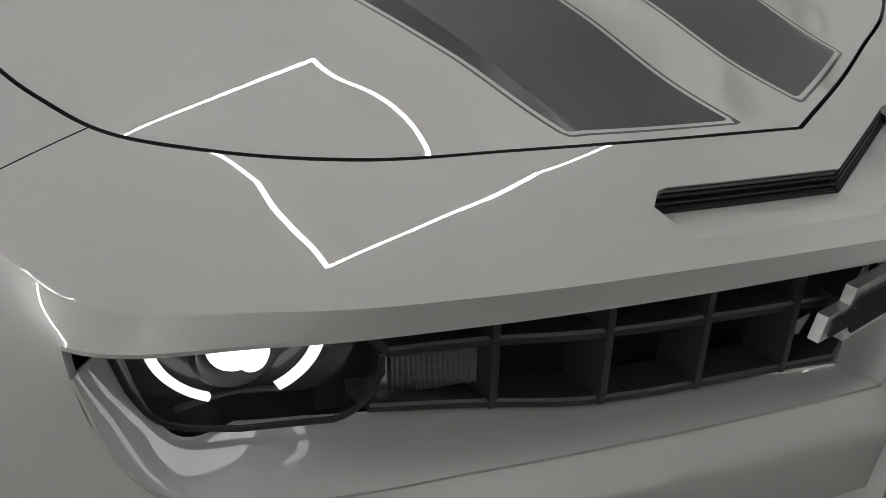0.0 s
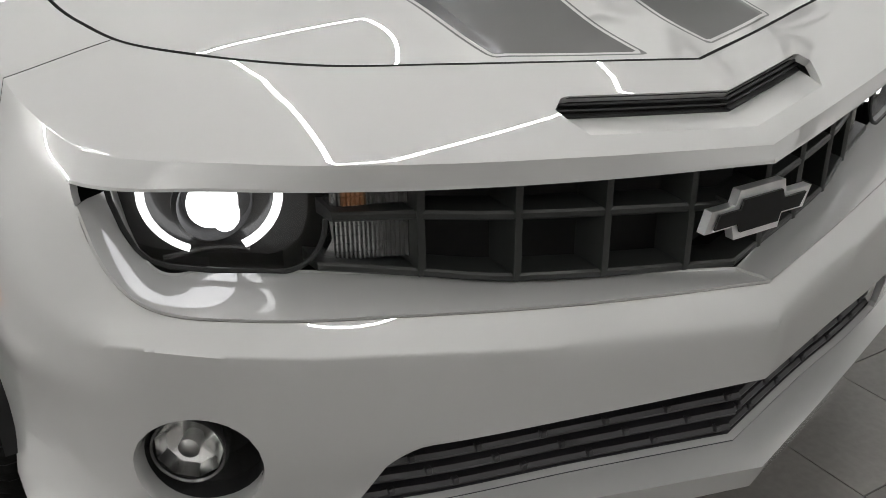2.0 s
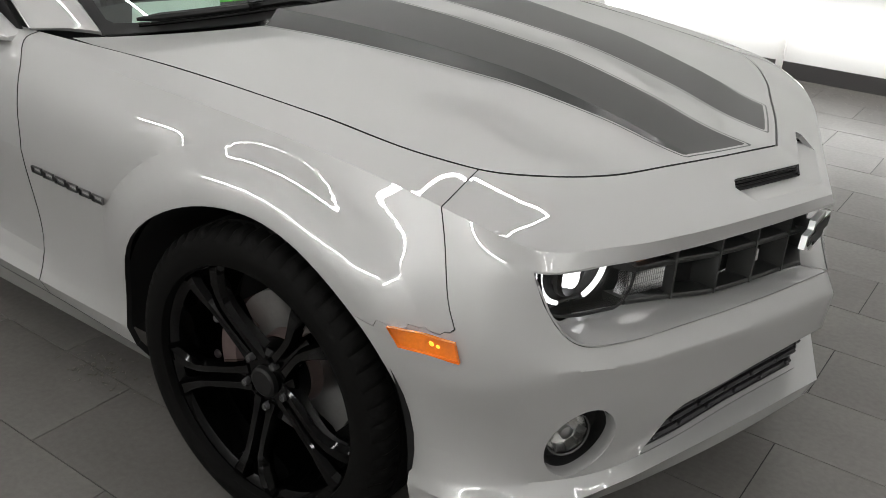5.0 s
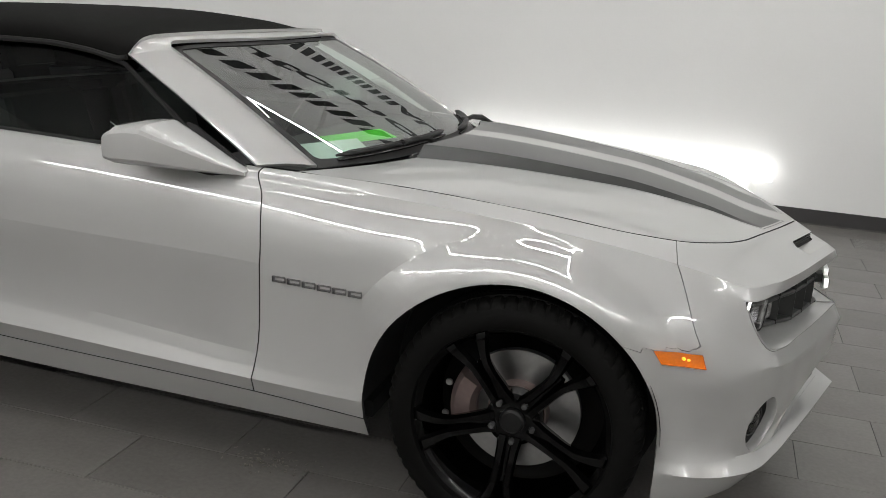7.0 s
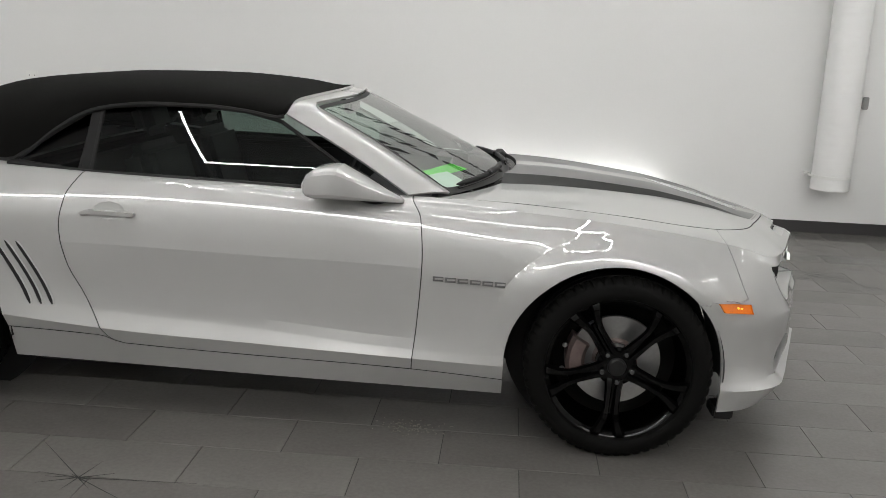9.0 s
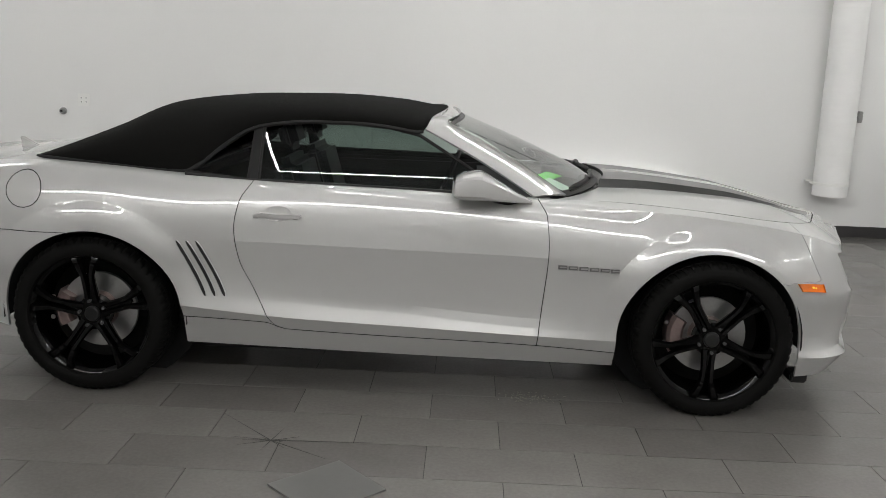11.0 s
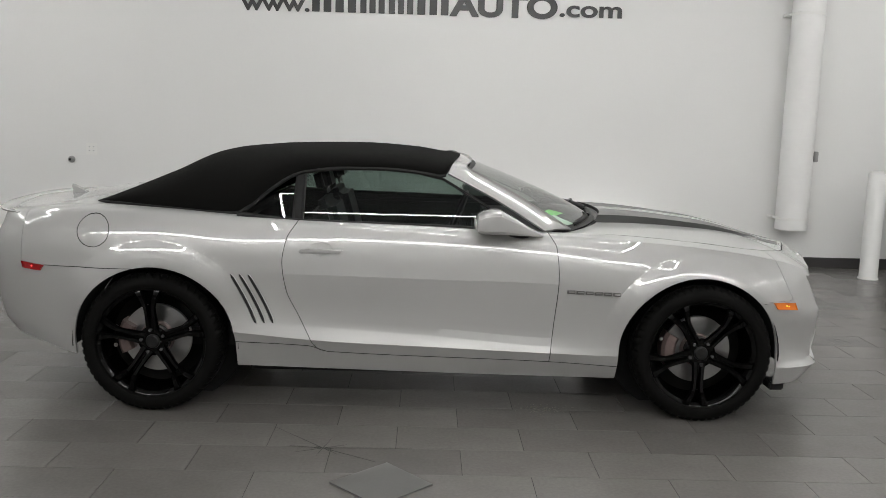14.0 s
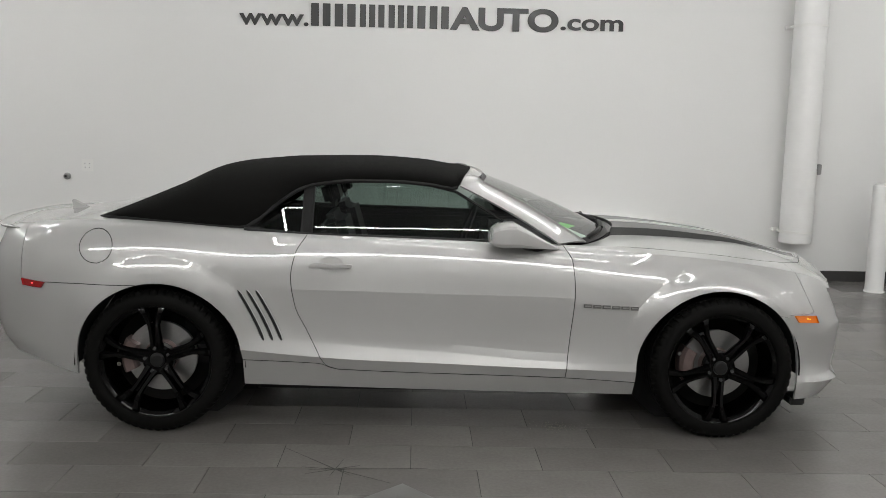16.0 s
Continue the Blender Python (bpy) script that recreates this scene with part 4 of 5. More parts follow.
for a, b in zip(loops, loops[1:]):
    for i in range(6):
        bm.faces.new((a[i], b[i], b[(i + 1) % 6], a[(i + 1) % 6]))
bm.faces.new(loops[0]), bm.faces.new(loops[-1][::-1])
bmesh.ops.recalc_face_normals(bm, faces=bm.faces)
sob = part("spoiler", bm, PAINT, car, "low silver boot spoiler")
# Black bar drawn for the shade in the gap below the spoiler.
bm = bmesh.new()
pipe(bm, [p + np.array((.055, 0, -.012)) for p in sp], .008, 6)
part("spoiler_gap_shade", bm, TRIM, sob, "black strip standing for the shaded gap under the spoiler")
bm = bmesh.new()
fin = [(-2.02, 1.020), (-2.075, 1.045), (-2.15, 1.083), (-2.168, 1.081), (-2.158, 1.04), (-2.17, 1.005)]
prism(bm, [(x, -.010, z) for x, z in fin], (0, .02, 0))
bmesh.ops.bevel(bm, geom=bm.edges[:], offset=.006, segments=2, affect="EDGES", clamp_overlap=True)
part("aerial_fin", bm, PAINT, car, "silver shark-fin aerial")

# ---- glass, pillars and soft top ----
def side_glass_y(z):
    return -.842 + (z - 1.0) * .516 + (z - 1.0)**2 * .365


def poly_sheet(poly, x0, x1, z0, z1, yf, n=60, m=24):
    x, z = np.meshgrid(np.linspace(x0, x1, n), np.linspace(z0, z1, m), indexing="ij")
    s = strip(np.dstack((x, yf(z), z)))
    s, _ = s.split(in_poly(s.V[:, 0], s.V[:, 2], poly))
    return s


DOOR_GLASS = [(.475, .975), (-.668, 1.0), (-.668, 1.238), (-.62, 1.249), (-.45, 1.263), (-.25, 1.264), (-.08, 1.252), (.06, 1.222), (.26, 1.108)]
QUARTER_GLASS = [(-.715, 1.004), (-.715, 1.225), (-.75, 1.212), (-.84, 1.150), (-.99, 1.034), (-.985, 1.028)]


def window(poly, name, parent, label, lean=0.0):
    glass_y = lambda z: side_glass_y(z) + lean * (z - 1.0)
    for side in (1, -1):
        s = poly_sheet(poly, -1.02, .50, .96, 1.28, glass_y)
        s = s if side > 0 else s.mirrored()
        w = s.solid(name, [TINTED], .0, parent, label)
        bm = bmesh.new()
        P = [(x, (glass_y(z) - .003) * side, z) for x, z in poly]
        for i in range(len(P)):
            pipe(bm, [P[i], P[(i + 1) % len(P)]], .008, 6)
        part("window_seal", bm, LINER, w, "black rubber seal")


window(DOOR_GLASS, "side_window", car, "dark tinted side window")
window(QUARTER_GLASS, "quarter_window", car, "dark tinted quarter window", .14)
for side in (1, -1):
    bm = bmesh.new()
    prism(bm, [(-.672, (side_glass_y(1.0) - .004) * side, 1.0), (-.712, (side_glass_y(1.0) - .004) * side, 1.002), (-.712, (side_glass_y(1.225) - .004) * side, 1.23), (-.672, (side_glass_y(1.24) - .004) * side, 1.242)], (0, .02 * side, 0))
    part("window_post", bm, LINER, car)
    # belt moulding
    bm = bmesh.new()
    pipe(bm, [(x, side * (-.852), z) for x, z in ((.50, .977), (.2, .987), (-.3, .997), (-.68, 1.003), (-1.0, 1.024))], .009, 8)
    part("belt_moulding", bm, TRIM, car)

# front pillar and windscreen frame
PB0, PB1 = np.array((.585, -.832, .972)), np.array((.735, -.742, .972))
PT0, PT1 = np.array((.078, -.716, 1.248)), np.array((.192, -.652, 1.272))


def rounded(points, n):
    """A smooth run through points, evenly stepped by their number."""
    P = np.array(points, float)
    k = np.arange(len(P))
    q = np.linspace(0, len(P) - 1, n)
    return np.column_stack([curve_at(k, P[:, i])(q) for i in range(3)])


outer_edge = rounded([PT0, (.088, -.702, 1.272), (.100, -.678, 1.292), (.114, -.64, 1.302), (.132, -.50, 1.308), (.152, -.28, 1.312), (.165, 0, 1.314)], 31)
inner_edge = rounded([PT1, (.182, -.645, 1.282), (.179, -.632, 1.288), (.184, -.60, 1.290), (.203, -.46, 1.292), (.223, -.25, 1.292), (.232, 0, 1.291)], 31)
edges = []
for i in range(24):
    t = i / 24
    bow = np.array((0, -.010, .012)) * math.sin(math.pi * t)
    edges.append((PB0 * (1 - t) + PT0 * t + bow, PB1 * (1 - t) + PT1 * t + bow))
edges += list(zip(outer_edge, inner_edge))
rows = []
for i, (a, b) in enumerate(edges):
    k = min(max((i - 20) / 10, 0), 1)
    swell = np.array((.004, -.006, .006)) * (1 - k) + np.array((.002, 0, .003)) * k
    rows.append([a, a * .7 + b * .3 + swell * .7, (a + b) / 2 + swell, a * .25 + b * .75 + swell * .6, b])
frame_sheet = strip(rows)
both(frame_sheet).welded().solid("windscreen_frame", [PAINT], .012, car, "silver windscreen pillars and header", smooth=28)

screen_top = lambda a: np.array((.182 + .050 * (1 - (a / .645)**2), 0, 1.287 - .010 * (a / .645)**8))
rows = []
for i in range(25):
    t = i / 24
    row = []
    for f in np.linspace(-1, 1, 41):
        a = abs(f)
        base = np.array((.735 + .235 * (1 - a**2.2), .742 * f, .968 + .018 * (1 - a * a)))
        top = screen_top(a * .645) + np.array((0, .648 * f, 0))
        p = base * (1 - t) + top * t
        row.append(p + np.array((.008, 0, .011)) * math.sin(math.pi * t))
    rows.append(row)
screen = strip([r[::-1] for r in rows])
screen.F = [f[::-1] for f in screen.F] if np.cross(screen.V[screen.F[500][1]] - screen.V[screen.F[500][0]], screen.V[screen.F[500][2]] - screen.V[screen.F[500][0]])[2] < 0 else screen.F
ws = screen.solid("windscreen", [WINDSCREEN], .0, car, "clear windscreen with a green tint")
ws.visible_shadow = False
# dark print along the lower and side edges
band = Sheet(screen.V + (.0015, 0, .0015), screen.F)
t_of = np.repeat(np.linspace(0, 1, 25), 41)
f_of = np.tile(np.abs(np.linspace(-1, 1, 41)), 25)
_, band = band.split(np.minimum(np.minimum(t_of - .055, .97 - t_of), (.965 - f_of)))
band.solid("screen_border", [TRIM], .0, ws, "black printed border")

# soft top
top_side = curve_at((-1.80, -1.43, -1.19, -1.0, -.847, -.411, -.108, .06, .12, .17), (1.058, 1.220, 1.326, 1.350, 1.363, 1.372, 1.356, 1.332, 1.324, 1.318))
top_low = curve_at((-1.80, -1.70, -1.40, -1.03, -.985, -.84, -.74, -.66, -.45, -.25, -.08, .06, .082, .10, .114, .132, .152, .166), (1.052, 1.058, 1.046, 1.030, 1.040, 1.155, 1.222, 1.248, 1.270, 1.270, 1.258, 1.240, 1.262, 1.290, 1.303, 1.309, 1.313, 1.315))
top_half = curve_at((-1.80, -1.70, -1.40, -1.03, -.66, -.25, .06, .082, .10, .114, .132, .152, .166), (.60, .70, .775, .815, .712, .695, .718, .706, .678, .64, .50, .28, .02))
rows = []
for x in np.concatenate((np.linspace(-1.80, -.6, 70), np.linspace(-.59, .05, 32), np.linspace(.06, .166, 22))):
    zl, zt, h = float(top_low(x)), float(top_side(x)), float(top_half(x))
    row = []
    for i in range(17):
        t = i / 16 * math.pi / 2
        y = -h * math.cos(t)**.62
        z = zl + (zt - .004 - zl) * math.sin(t)**.72
        row.append((x, y, z))
    rows.append(row)
soft = both(strip(rows)).welded()
st = soft.solid("soft_top", [CLOTH], .012, car, "raised black canvas soft top")
for side in (1, -1):
    bm = bmesh.new()
    pts = [(x, side * (-float(top_half(x)) - .003), float(top_low(x)) - .003) for x in np.linspace(-1.78, .07, 60)]
    pipe(bm, pts, .009, 6)
    part("top_binding", bm, LINER, st, "black edge binding")

# ---- door mirrors ----
def mirror(side):
    bm = bmesh.new()
    sec = [(.222, -.965, 1.022, .094, .026), (.232, -.965, 1.026, .106, .042), (.262, -.965, 1.032, .114, .055), (.31, -.963, 1.036, .113, .060), (.345, -.958, 1.035, .107, .060), (.43, -.930, 1.008, .082, .040), (.51, -.895, .978, .050, .020), (.575, -.868, .958, .020, .006)]
    loops = []
    for x, y, z, a, b in sec:
        loop = []
        for i in range(20):
            t = 2 * math.pi * i / 20
            c_, s_ = math.cos(t), math.sin(t)
            loop.append(bm.verts.new((x, side * (y + a * math.copysign(abs(c_)**.42, c_)), z + b * math.copysign(abs(s_)**.42, s_))))
        loops.append(loop)
    for a, b in zip(loops, loops[1:]):
        for i in range(20):
            bm.faces.new((a[i], a[(i + 1) % 20], b[(i + 1) % 20], b[i]))
    bm.faces.new(loops[0][::-1]), bm.faces.new(loops[-1])
    bmesh.ops.recalc_face_normals(bm, faces=bm.faces)
    mob = part("door_mirror", bm, PAINT, car, "silver door mirror", 22)
    bm = bmesh.new()
    loop = [(.2205, side * (-.965 + .090 * math.copysign(abs(math.cos(t))**.6, math.cos(t))), 1.022 + .022 * math.copysign(abs(math.sin(t))**.6, math.sin(t))) for t in np.linspace(0, 2 * math.pi, 21)[:-1]]
    prism(bm, loop, (-.002, 0, 0))
    part("mirror_glass", bm, CHROME, mob)
    bm = bmesh.new()
    P = [(.40, -.90, .966), (.46, -.885, .955), (.56, -.855, .950), (.58, -.845, .955)]
    pipe(bm, [(x, y * side, z) for x, y, z in P], [.012, .016, .014, .008], 8)
    part("mirror_foot", bm, TRIM, mob)
    bm = bmesh.new()
    prism(bm, [(.565, side * -.838, .968), (.40, side * -.835, .990), (.33, side * -.790, 1.075), (.36, side * -.785, 1.068)], (0, -.006 * side, 0))
    part("mirror_sail", bm, TRIM, mob)


mirror(1)
mirror(-1)

# ---- cowl and wipers ----
rows = []
for f in np.linspace(-1, 1, 41):
    a = abs(f)
    fx, fz = .735 + .235 * (1 - a**2.2), .968 + .018 * (1 - a * a)
    y = .742 * f
    hx = float(cowl_x(np.array(y))) - .004
    rows.append([(fx - .01, y, fz - .004), (max(hx, fx + .005), y * 1.0, float(hood_z(hx, y)) - .016), (max(hx, fx + .006), y, float(hood_z(hx, y)) - .06)])
cowl = strip(rows)
cowl.solid("cowl_panel", [COWL], .0, car, "black plastic cowl")
for y0, y1, rise in ((-.66, -.08, .0), (.06, .62, .0)):
    bm = bmesh.new()
    pts = []
    for i in range(13):
        t = i / 12
        y = y0 + (y1 - y0) * t
        a = abs(y) / .742
        x, z = .735 + .235 * (1 - a**2.2), .968 + .018 * (1 - a * a)
        up = .030 + .020 * t
        pts.append((x - up * .85, y, z + up * .55 + .013))
    pipe(bm, pts, [.004] + [.011] * 11 + [.004], 8)
    w = part("wiper", bm, TRIM, car, "black wiper blade")
    bm = bmesh.new()
    pipe(bm, [(p[0] + .006, p[1], p[2] - .014) for p in pts], .005, 6)
    part("wiper_rubber", bm, COWL, w)
    p = Vector(pts[6])
    part("wiper_clip", box(bmesh.new(), p - Vector((.012, .035, .004)), p + Vector((.010, .035, .012)), .004, 2), TRIM, w)
    bm = bmesh.new()
    q = pts[6]
    pipe(bm, [q, (q[0] + .012, q[1] + .05, q[2] + .008), (q[0] + .03, q[1] + .14, q[2] - .002), (q[0] + .05, q[1] + .21, q[2] - .034)], [.008, .010, .012, .015], 8)
    part("wiper_arm", bm, TRIM, w)

# ---- cabin ----
part("cabin_floor", box(bmesh.new(), (-1.3, -.74, .30), (.62, .74, .42), .02), CABIN, car)
part("cabin_bulkhead", box(bmesh.new(), (-1.35, -.70, .40), (-1.02, .70, .99), .04), CABIN, car)
bm = bmesh.new()
box(bm, (.28, -.74, .55), (.72, .74, .945), .06, 4)
part("dashboard", bm, CABIN, car, "black dashboard")
for y in (-.37, .37):
    bm = bmesh.new()
    box(bm, (-.42, y - .25, .45), (.12, y + .25, .60), .05, 3)
    m = Matrix.Translation((-.42, y, .55)) @ Matrix.Rotation(radians(-16), 4, "Y")
    box(bm, (-.10, -.24, 0), (.04, .24, .56), .05, 3, m)
    seat = part("front_seat", bm, LEATHER, car, "black leather front seat")
    bm = bmesh.new()
    box(bm, (-.05, -.13, .58), (.04, .13, .74), .04, 3, m)
    part("headrest", bm, LEATHER, seat)
bm = lathe([(.172, -.012), (.186, .0), (.172, .012), (.160, .0)], 40, "x", True)
bmesh.ops.transform(bm, matrix=Matrix.Translation((.17, .37, .90)) @ Matrix.Rotation(radians(22), 4, "Y"), verts=bm.verts)
part("steering_wheel", bm, LEATHER, car)
for side in (1, -1):
    part("door_lining", box(bmesh.new(), (-.70, -.835 * side - .02, .42), (.56, -.835 * side + .03, .965), .02), CABIN, car)
bm = bmesh.new()
box(bm, (.20, -.12, 1.215), (.235, .12, 1.275), .012, 2)
part("rear_view_mirror", bm, CABIN, car)

# ---- underside ----
bm = bmesh.new()
box(bm, (-1.90, -.58, .24), (1.95, .58, .34), .03)
# Wide low tray, added to keep light out from beneath the car.
box(bm, (-.98, -.80, .185), (.96, .80, .30), .03)
part("underbody", bm, LINER, car)
for cx in (1.405, -1.41):
    for side in (1, -1):
        rows = []
        for i in range(33):
            t = math.radians(-4 + 188 * i / 32)
            rows.append([(cx + .425 * math.cos(t), side * -y, .36 + .415 * math.sin(t)) for y in (.93, .60)])
        s = strip(rows)
        s.solid("wheel_well", [LINER], .0, car)
        bm = lathe([(.0, 0), (.42, 0)], 40, "y")
        bmesh.ops.transform(bm, matrix=Matrix.Translation((cx, side * -.60, .36)), verts=bm.verts)
        part("wheel_well_wall", bm, LINER, car)
bm = bmesh.new()
box(bm, (1.82, -.86, .155), (1.90, -.74, .20), .008, 2)
part("front_air_dam", bm, TRIM, car)


# ---- wheels ----
def tyre_bm(R=.362, W=.245, seg=232):
    prof = [(.278, -.100), (.283, -.117), (.298, -.124), (.322, -.1235), (.340, -.116), (.352, -.104), (R - .002, -.090), (R, -.060), (R, -.0585), (R - .007, -.0575), (R - .007, -.0505), (R, -.0495),
            (R, -.004), (R - .007, -.003), (R - .007, .003), (R, .004), (R, .0495), (R - .007, .0505), (R - .007, .0575), (R, .0585), (R, .060), (R - .002, .090), (.352, .104), (.340, .116), (.322, .1235), (.298, .124), (.283, .117), (.278, .100)]
    bm = bmesh.new()
    rings = []
    for i in range(seg):
        row = []
        for r, h in prof:
            a = 2 * math.pi * i / seg + h * .35
            cut = (i % 4 == 0) and (abs(h) > .0585) and (r > .345)
            rr = r - (.0065 if cut else 0)
            row.append(bm.verts.new((rr * math.cos(a), h, rr * math.sin(a))))
        rings.append(row)
    for i in range(seg):
        a, b = rings[i], rings[(i + 1) % seg]
        for j in range(len(prof) - 1):
            bm.faces.new((a[j], a[j + 1], b[j + 1], b[j]))
    bmesh.ops.recalc_face_normals(bm, faces=bm.faces)
    return bm


def spoke_bm():
    """One of five split spokes: two blades that part towards the rim."""
    bm = bmesh.new()
    for sgn in (-1, 1):
        sec = []
        for r, off, w, y, th in ((.045, .019, .017, -.066, .040), (.080, .017, .013, -.076, .036), (.140, .0165, .0115, -.092, .030), (.170, .018, .0125, -.099, .028), (.200, .026, .016, -.104, .026), (.228, .037, .020, -.105, .026), (.246, .044, .023, -.102, .030), (.256, .047, .026, -.096, .032)):
            sec.append([bm.verts.new(p) for p in ((off * sgn - w, y + .010, r), (off * sgn - w * .55, y - .004, r), (off * sgn + w * .55, y - .004, r), (off * sgn + w, y + .010, r), (off * sgn + w * .7, y + th, r), (off * sgn - w * .7, y + th, r))])
        for a, b in zip(sec, sec[1:]):
            for k in range(6):
                bm.faces.new((a[k], a[(k + 1) % 6], b[(k + 1) % 6], b[k]))
        bm.faces.new(sec[0][::-1]), bm.faces.new(sec[-1])
    # sunk web between the blades
    web = [(.018, .045), (-.018, .045), (-.016, .165), (-.010, .178), (.010, .178), (.016, .165)]
    prism(bm, [(x, -.066, z) for x, z in web], (0, .02, 0))
    bmesh.ops.recalc_face_normals(bm, faces=bm.faces)
    return bm


def make_wheel():
    """A wheel with its outer face towards -y; the brake stands behind it."""
    wheel = new("wheel")
    wheel["label"] = "gloss black five-spoke alloy wheel"
    part("tyre", tyre_bm(), RUBBER, wheel, "black low-profile tyre", 28)
    prof = [(.262, -.112), (.266, -.106), (.262, -.100), (.252, -.096), (.240, -.085), (.236, -.05), (.222, .06), (.245, .105), (.262, .112), (.264, .10), (.232, .06), (.246, -.05), (.256, -.09)]
    rim = part("rim", lathe(prof, 96, "y", True), GLOSSBLACK, wheel)
    for k in range(5):
        bm = spoke_bm()
        bmesh.ops.transform(bm, matrix=Matrix.Rotation(radians(72 * k + 180 + 4), 4, "Y"), verts=bm.verts)
        bmesh.ops.recalc_face_normals(bm, faces=bm.faces)
        part("spoke", bm, GLOSSBLACK, rim, sharp=24)
    part("hub", lathe([(.0, -.066), (.060, -.066), (.072, -.058), (.075, .0), (.0, .0)], 40), GLOSSBLACK, rim)
    part("centre_cap", lathe([(.0, -.081), (.026, -.081), (.032, -.077), (.034, -.066), (.034, -.05)], 32), TRIM, rim)
    for k in range(5):
        a = math.radians(72 * k + 36 + 184 - 90)
        bm = lathe([(.0, -.082), (.007, -.081), (.0095, -.076), (.0105, -.058)], 12)
        bmesh.ops.transform(bm, matrix=Matrix.Translation((.056 * math.cos(a), 0, .056 * math.sin(a))), verts=bm.verts)
        part("lug_nut", bm, LAMPBODY, rim)
    rim.scale = (1.088, 1.0, 1.088)
    return wheel


def make_brake():
    brake = new("brake")
    part("brake_disc", lathe([(.085, .018), (.178, .018), (.178, .042), (.085, .042)], 64, "y", True), STEEL, brake, "bare steel brake disc")
    part("disc_hat", lathe([(.0, -.012), (.085, -.012), (.090, .018), (.090, .04)], 48), CALIPER, brake)
    bm = bmesh.new()
    loops = []
    for g in range(150, 206, 5):
        t = math.radians(g)
        loops.append([bm.verts.new((r * math.cos(t), h, r * math.sin(t))) for r, h in ((.120, -.012), (.135, -.030), (.180, -.030), (.196, -.012), (.196, .07), (.120, .07))])
    for a, b in zip(loops, loops[1:]):
        for k in range(6):
            bm.faces.new((a[k], a[(k + 1) % 6], b[(k + 1) % 6], b[k]))
    bm.faces.new(loops[0]), bm.faces.new(loops[-1][::-1])
    bmesh.ops.recalc_face_normals(bm, faces=bm.faces)
    part("caliper", bm, CALIPER, brake, "dull red-brown brake caliper")
    for g in (163, 190):
        t = math.radians(g)
        bm = lathe([(.0, -.036), (.009, -.036), (.011, -.03)], 14)
        bmesh.ops.transform(bm, matrix=Matrix.Translation((.210 * math.cos(t), .01, .210 * math.sin(t))), verts=bm.verts)
        part("caliper_bolt", bm, STEEL, brake)
    return brake


HUB_Y = .843
wheel = make_wheel()
brake = make_brake()
for name, proto in (("wheel", wheel), ("brake", brake)):
    proto.parent = car
    spots = [(1.426, -HUB_Y, 0, 0), (-1.426, -HUB_Y - .004, 0, 29), (1.426, HUB_Y, 180, 12), (-1.426, HUB_Y + .004, 180, 40)]
    for i, (x, y, rz, spin) in enumerate(spots):
        m = Matrix.Translation((x, y, .362)) @ Matrix.Rotation(radians(rz), 4, "Z") @ Matrix.Rotation(radians(spin if name == "wheel" else 0), 4, "Y")
        if i == 0:
            proto.matrix_basis = m
        else:
            copy_thing(proto, m)


# ---- things on the wall and the floor ----
def text_mesh(body, size, bold=0.0):
    cu = bpy.data.curves.new("lettering", "FONT")
    cu.body, cu.size, cu.extrude, cu.offset = body, size, .008, bold
    ob = new("lettering", cu)
    dg = bpy.context.evaluated_depsgraph_get()
    me = bpy.data.meshes.new_from_object(ob.evaluated_get(dg))
    bpy.data.objects.remove(ob)
    return me


def lettering(body, x0, x1, z0, size, parent, bold=.022):
    """Words on the wall, fitted to a width."""
    me = text_mesh(body, size, bold * size)
    xs_ = [v.co.x for v in me.vertices]
    k = (x1 - x0) / (max(xs_) - min(xs_))
    lo = min(xs_)
    for v in me.vertices:
        v.co = (x0 + (v.co.x - lo) * k, WALL_Y - .012 + v.co.z, z0 + v.co.y)
    bm = bmesh.new()
    bm.from_mesh(me)
    bmesh.ops.remove_doubles(bm, verts=bm.verts, dist=1e-5)
    left = set(bm.verts)
    while left:
        todo, letter = [left.pop()], set()
        while todo:
            v = todo.pop()
            letter.add(v)
            for e in v.link_edges:
                o = e.other_vert(v)
                if o in left:
                    left.discard(o)
                    todo.append(o)
        one = bmesh.new()
        at = {v: one.verts.new(v.co) for v in letter}
        for f in bm.faces:
            if f.verts[0] in letter:
                one.faces.new([at[v] for v in f.verts])
        part("letter", one, SIGNBLACK, parent)
    bm.free()


def letter_blocks(widths, x0, x1, z0, z1, parent):
    """A row of plain upright blocks, each the width of a letter."""
    total = sum(widths) + .16 * (len(widths) - 1)
    k = (x1 - x0) / total
    x = x0
    for i, w in enumerate(widths):
        bm = bmesh.new()
        ww = w * k
        y0, y1 = WALL_Y - .018, WALL_Y - .002
        count = 1 if w < .5 else (3 if w > .85 else 2)
        wide = ww if count == 1 else ww * (.40 if count == 2 else .25)
        for b_ in range(count):
            xa = x if count == 1 else x + (ww - wide) * b_ / (count - 1)
            box(bm, (xa, y0, z0), (xa + wide, y1, z1), .003, 1)
        part("letter_block", bm, SIGNBLACK, parent)
        x += ww + .16 * k


sign = thing("wall_sign", "black raised lettering of a web address on the white wall", "sign")
lettering("www.", -1.975, -1.275, 2.530, .23, sign)
lettering(".com", 1.295, 1.940, 2.555, .23, sign)
letter_blocks((.72, .78, .92, .92, .30, .72), -1.248, .150, 2.530, 2.755, sign)
lettering("AUTO", .160, 1.272, 2.536, .30, sign, .04)
sign2 = thing("wall_sign", "black raised lettering in two rows high on the white wall", "sign")
lettering("Automotive", -2.1, 2.2, 3.28, .47, sign2)
letter_blocks((.72, .78, .92, .92, .30, .72), -1.65, 1.85, 4.12, 4.72, sign2)


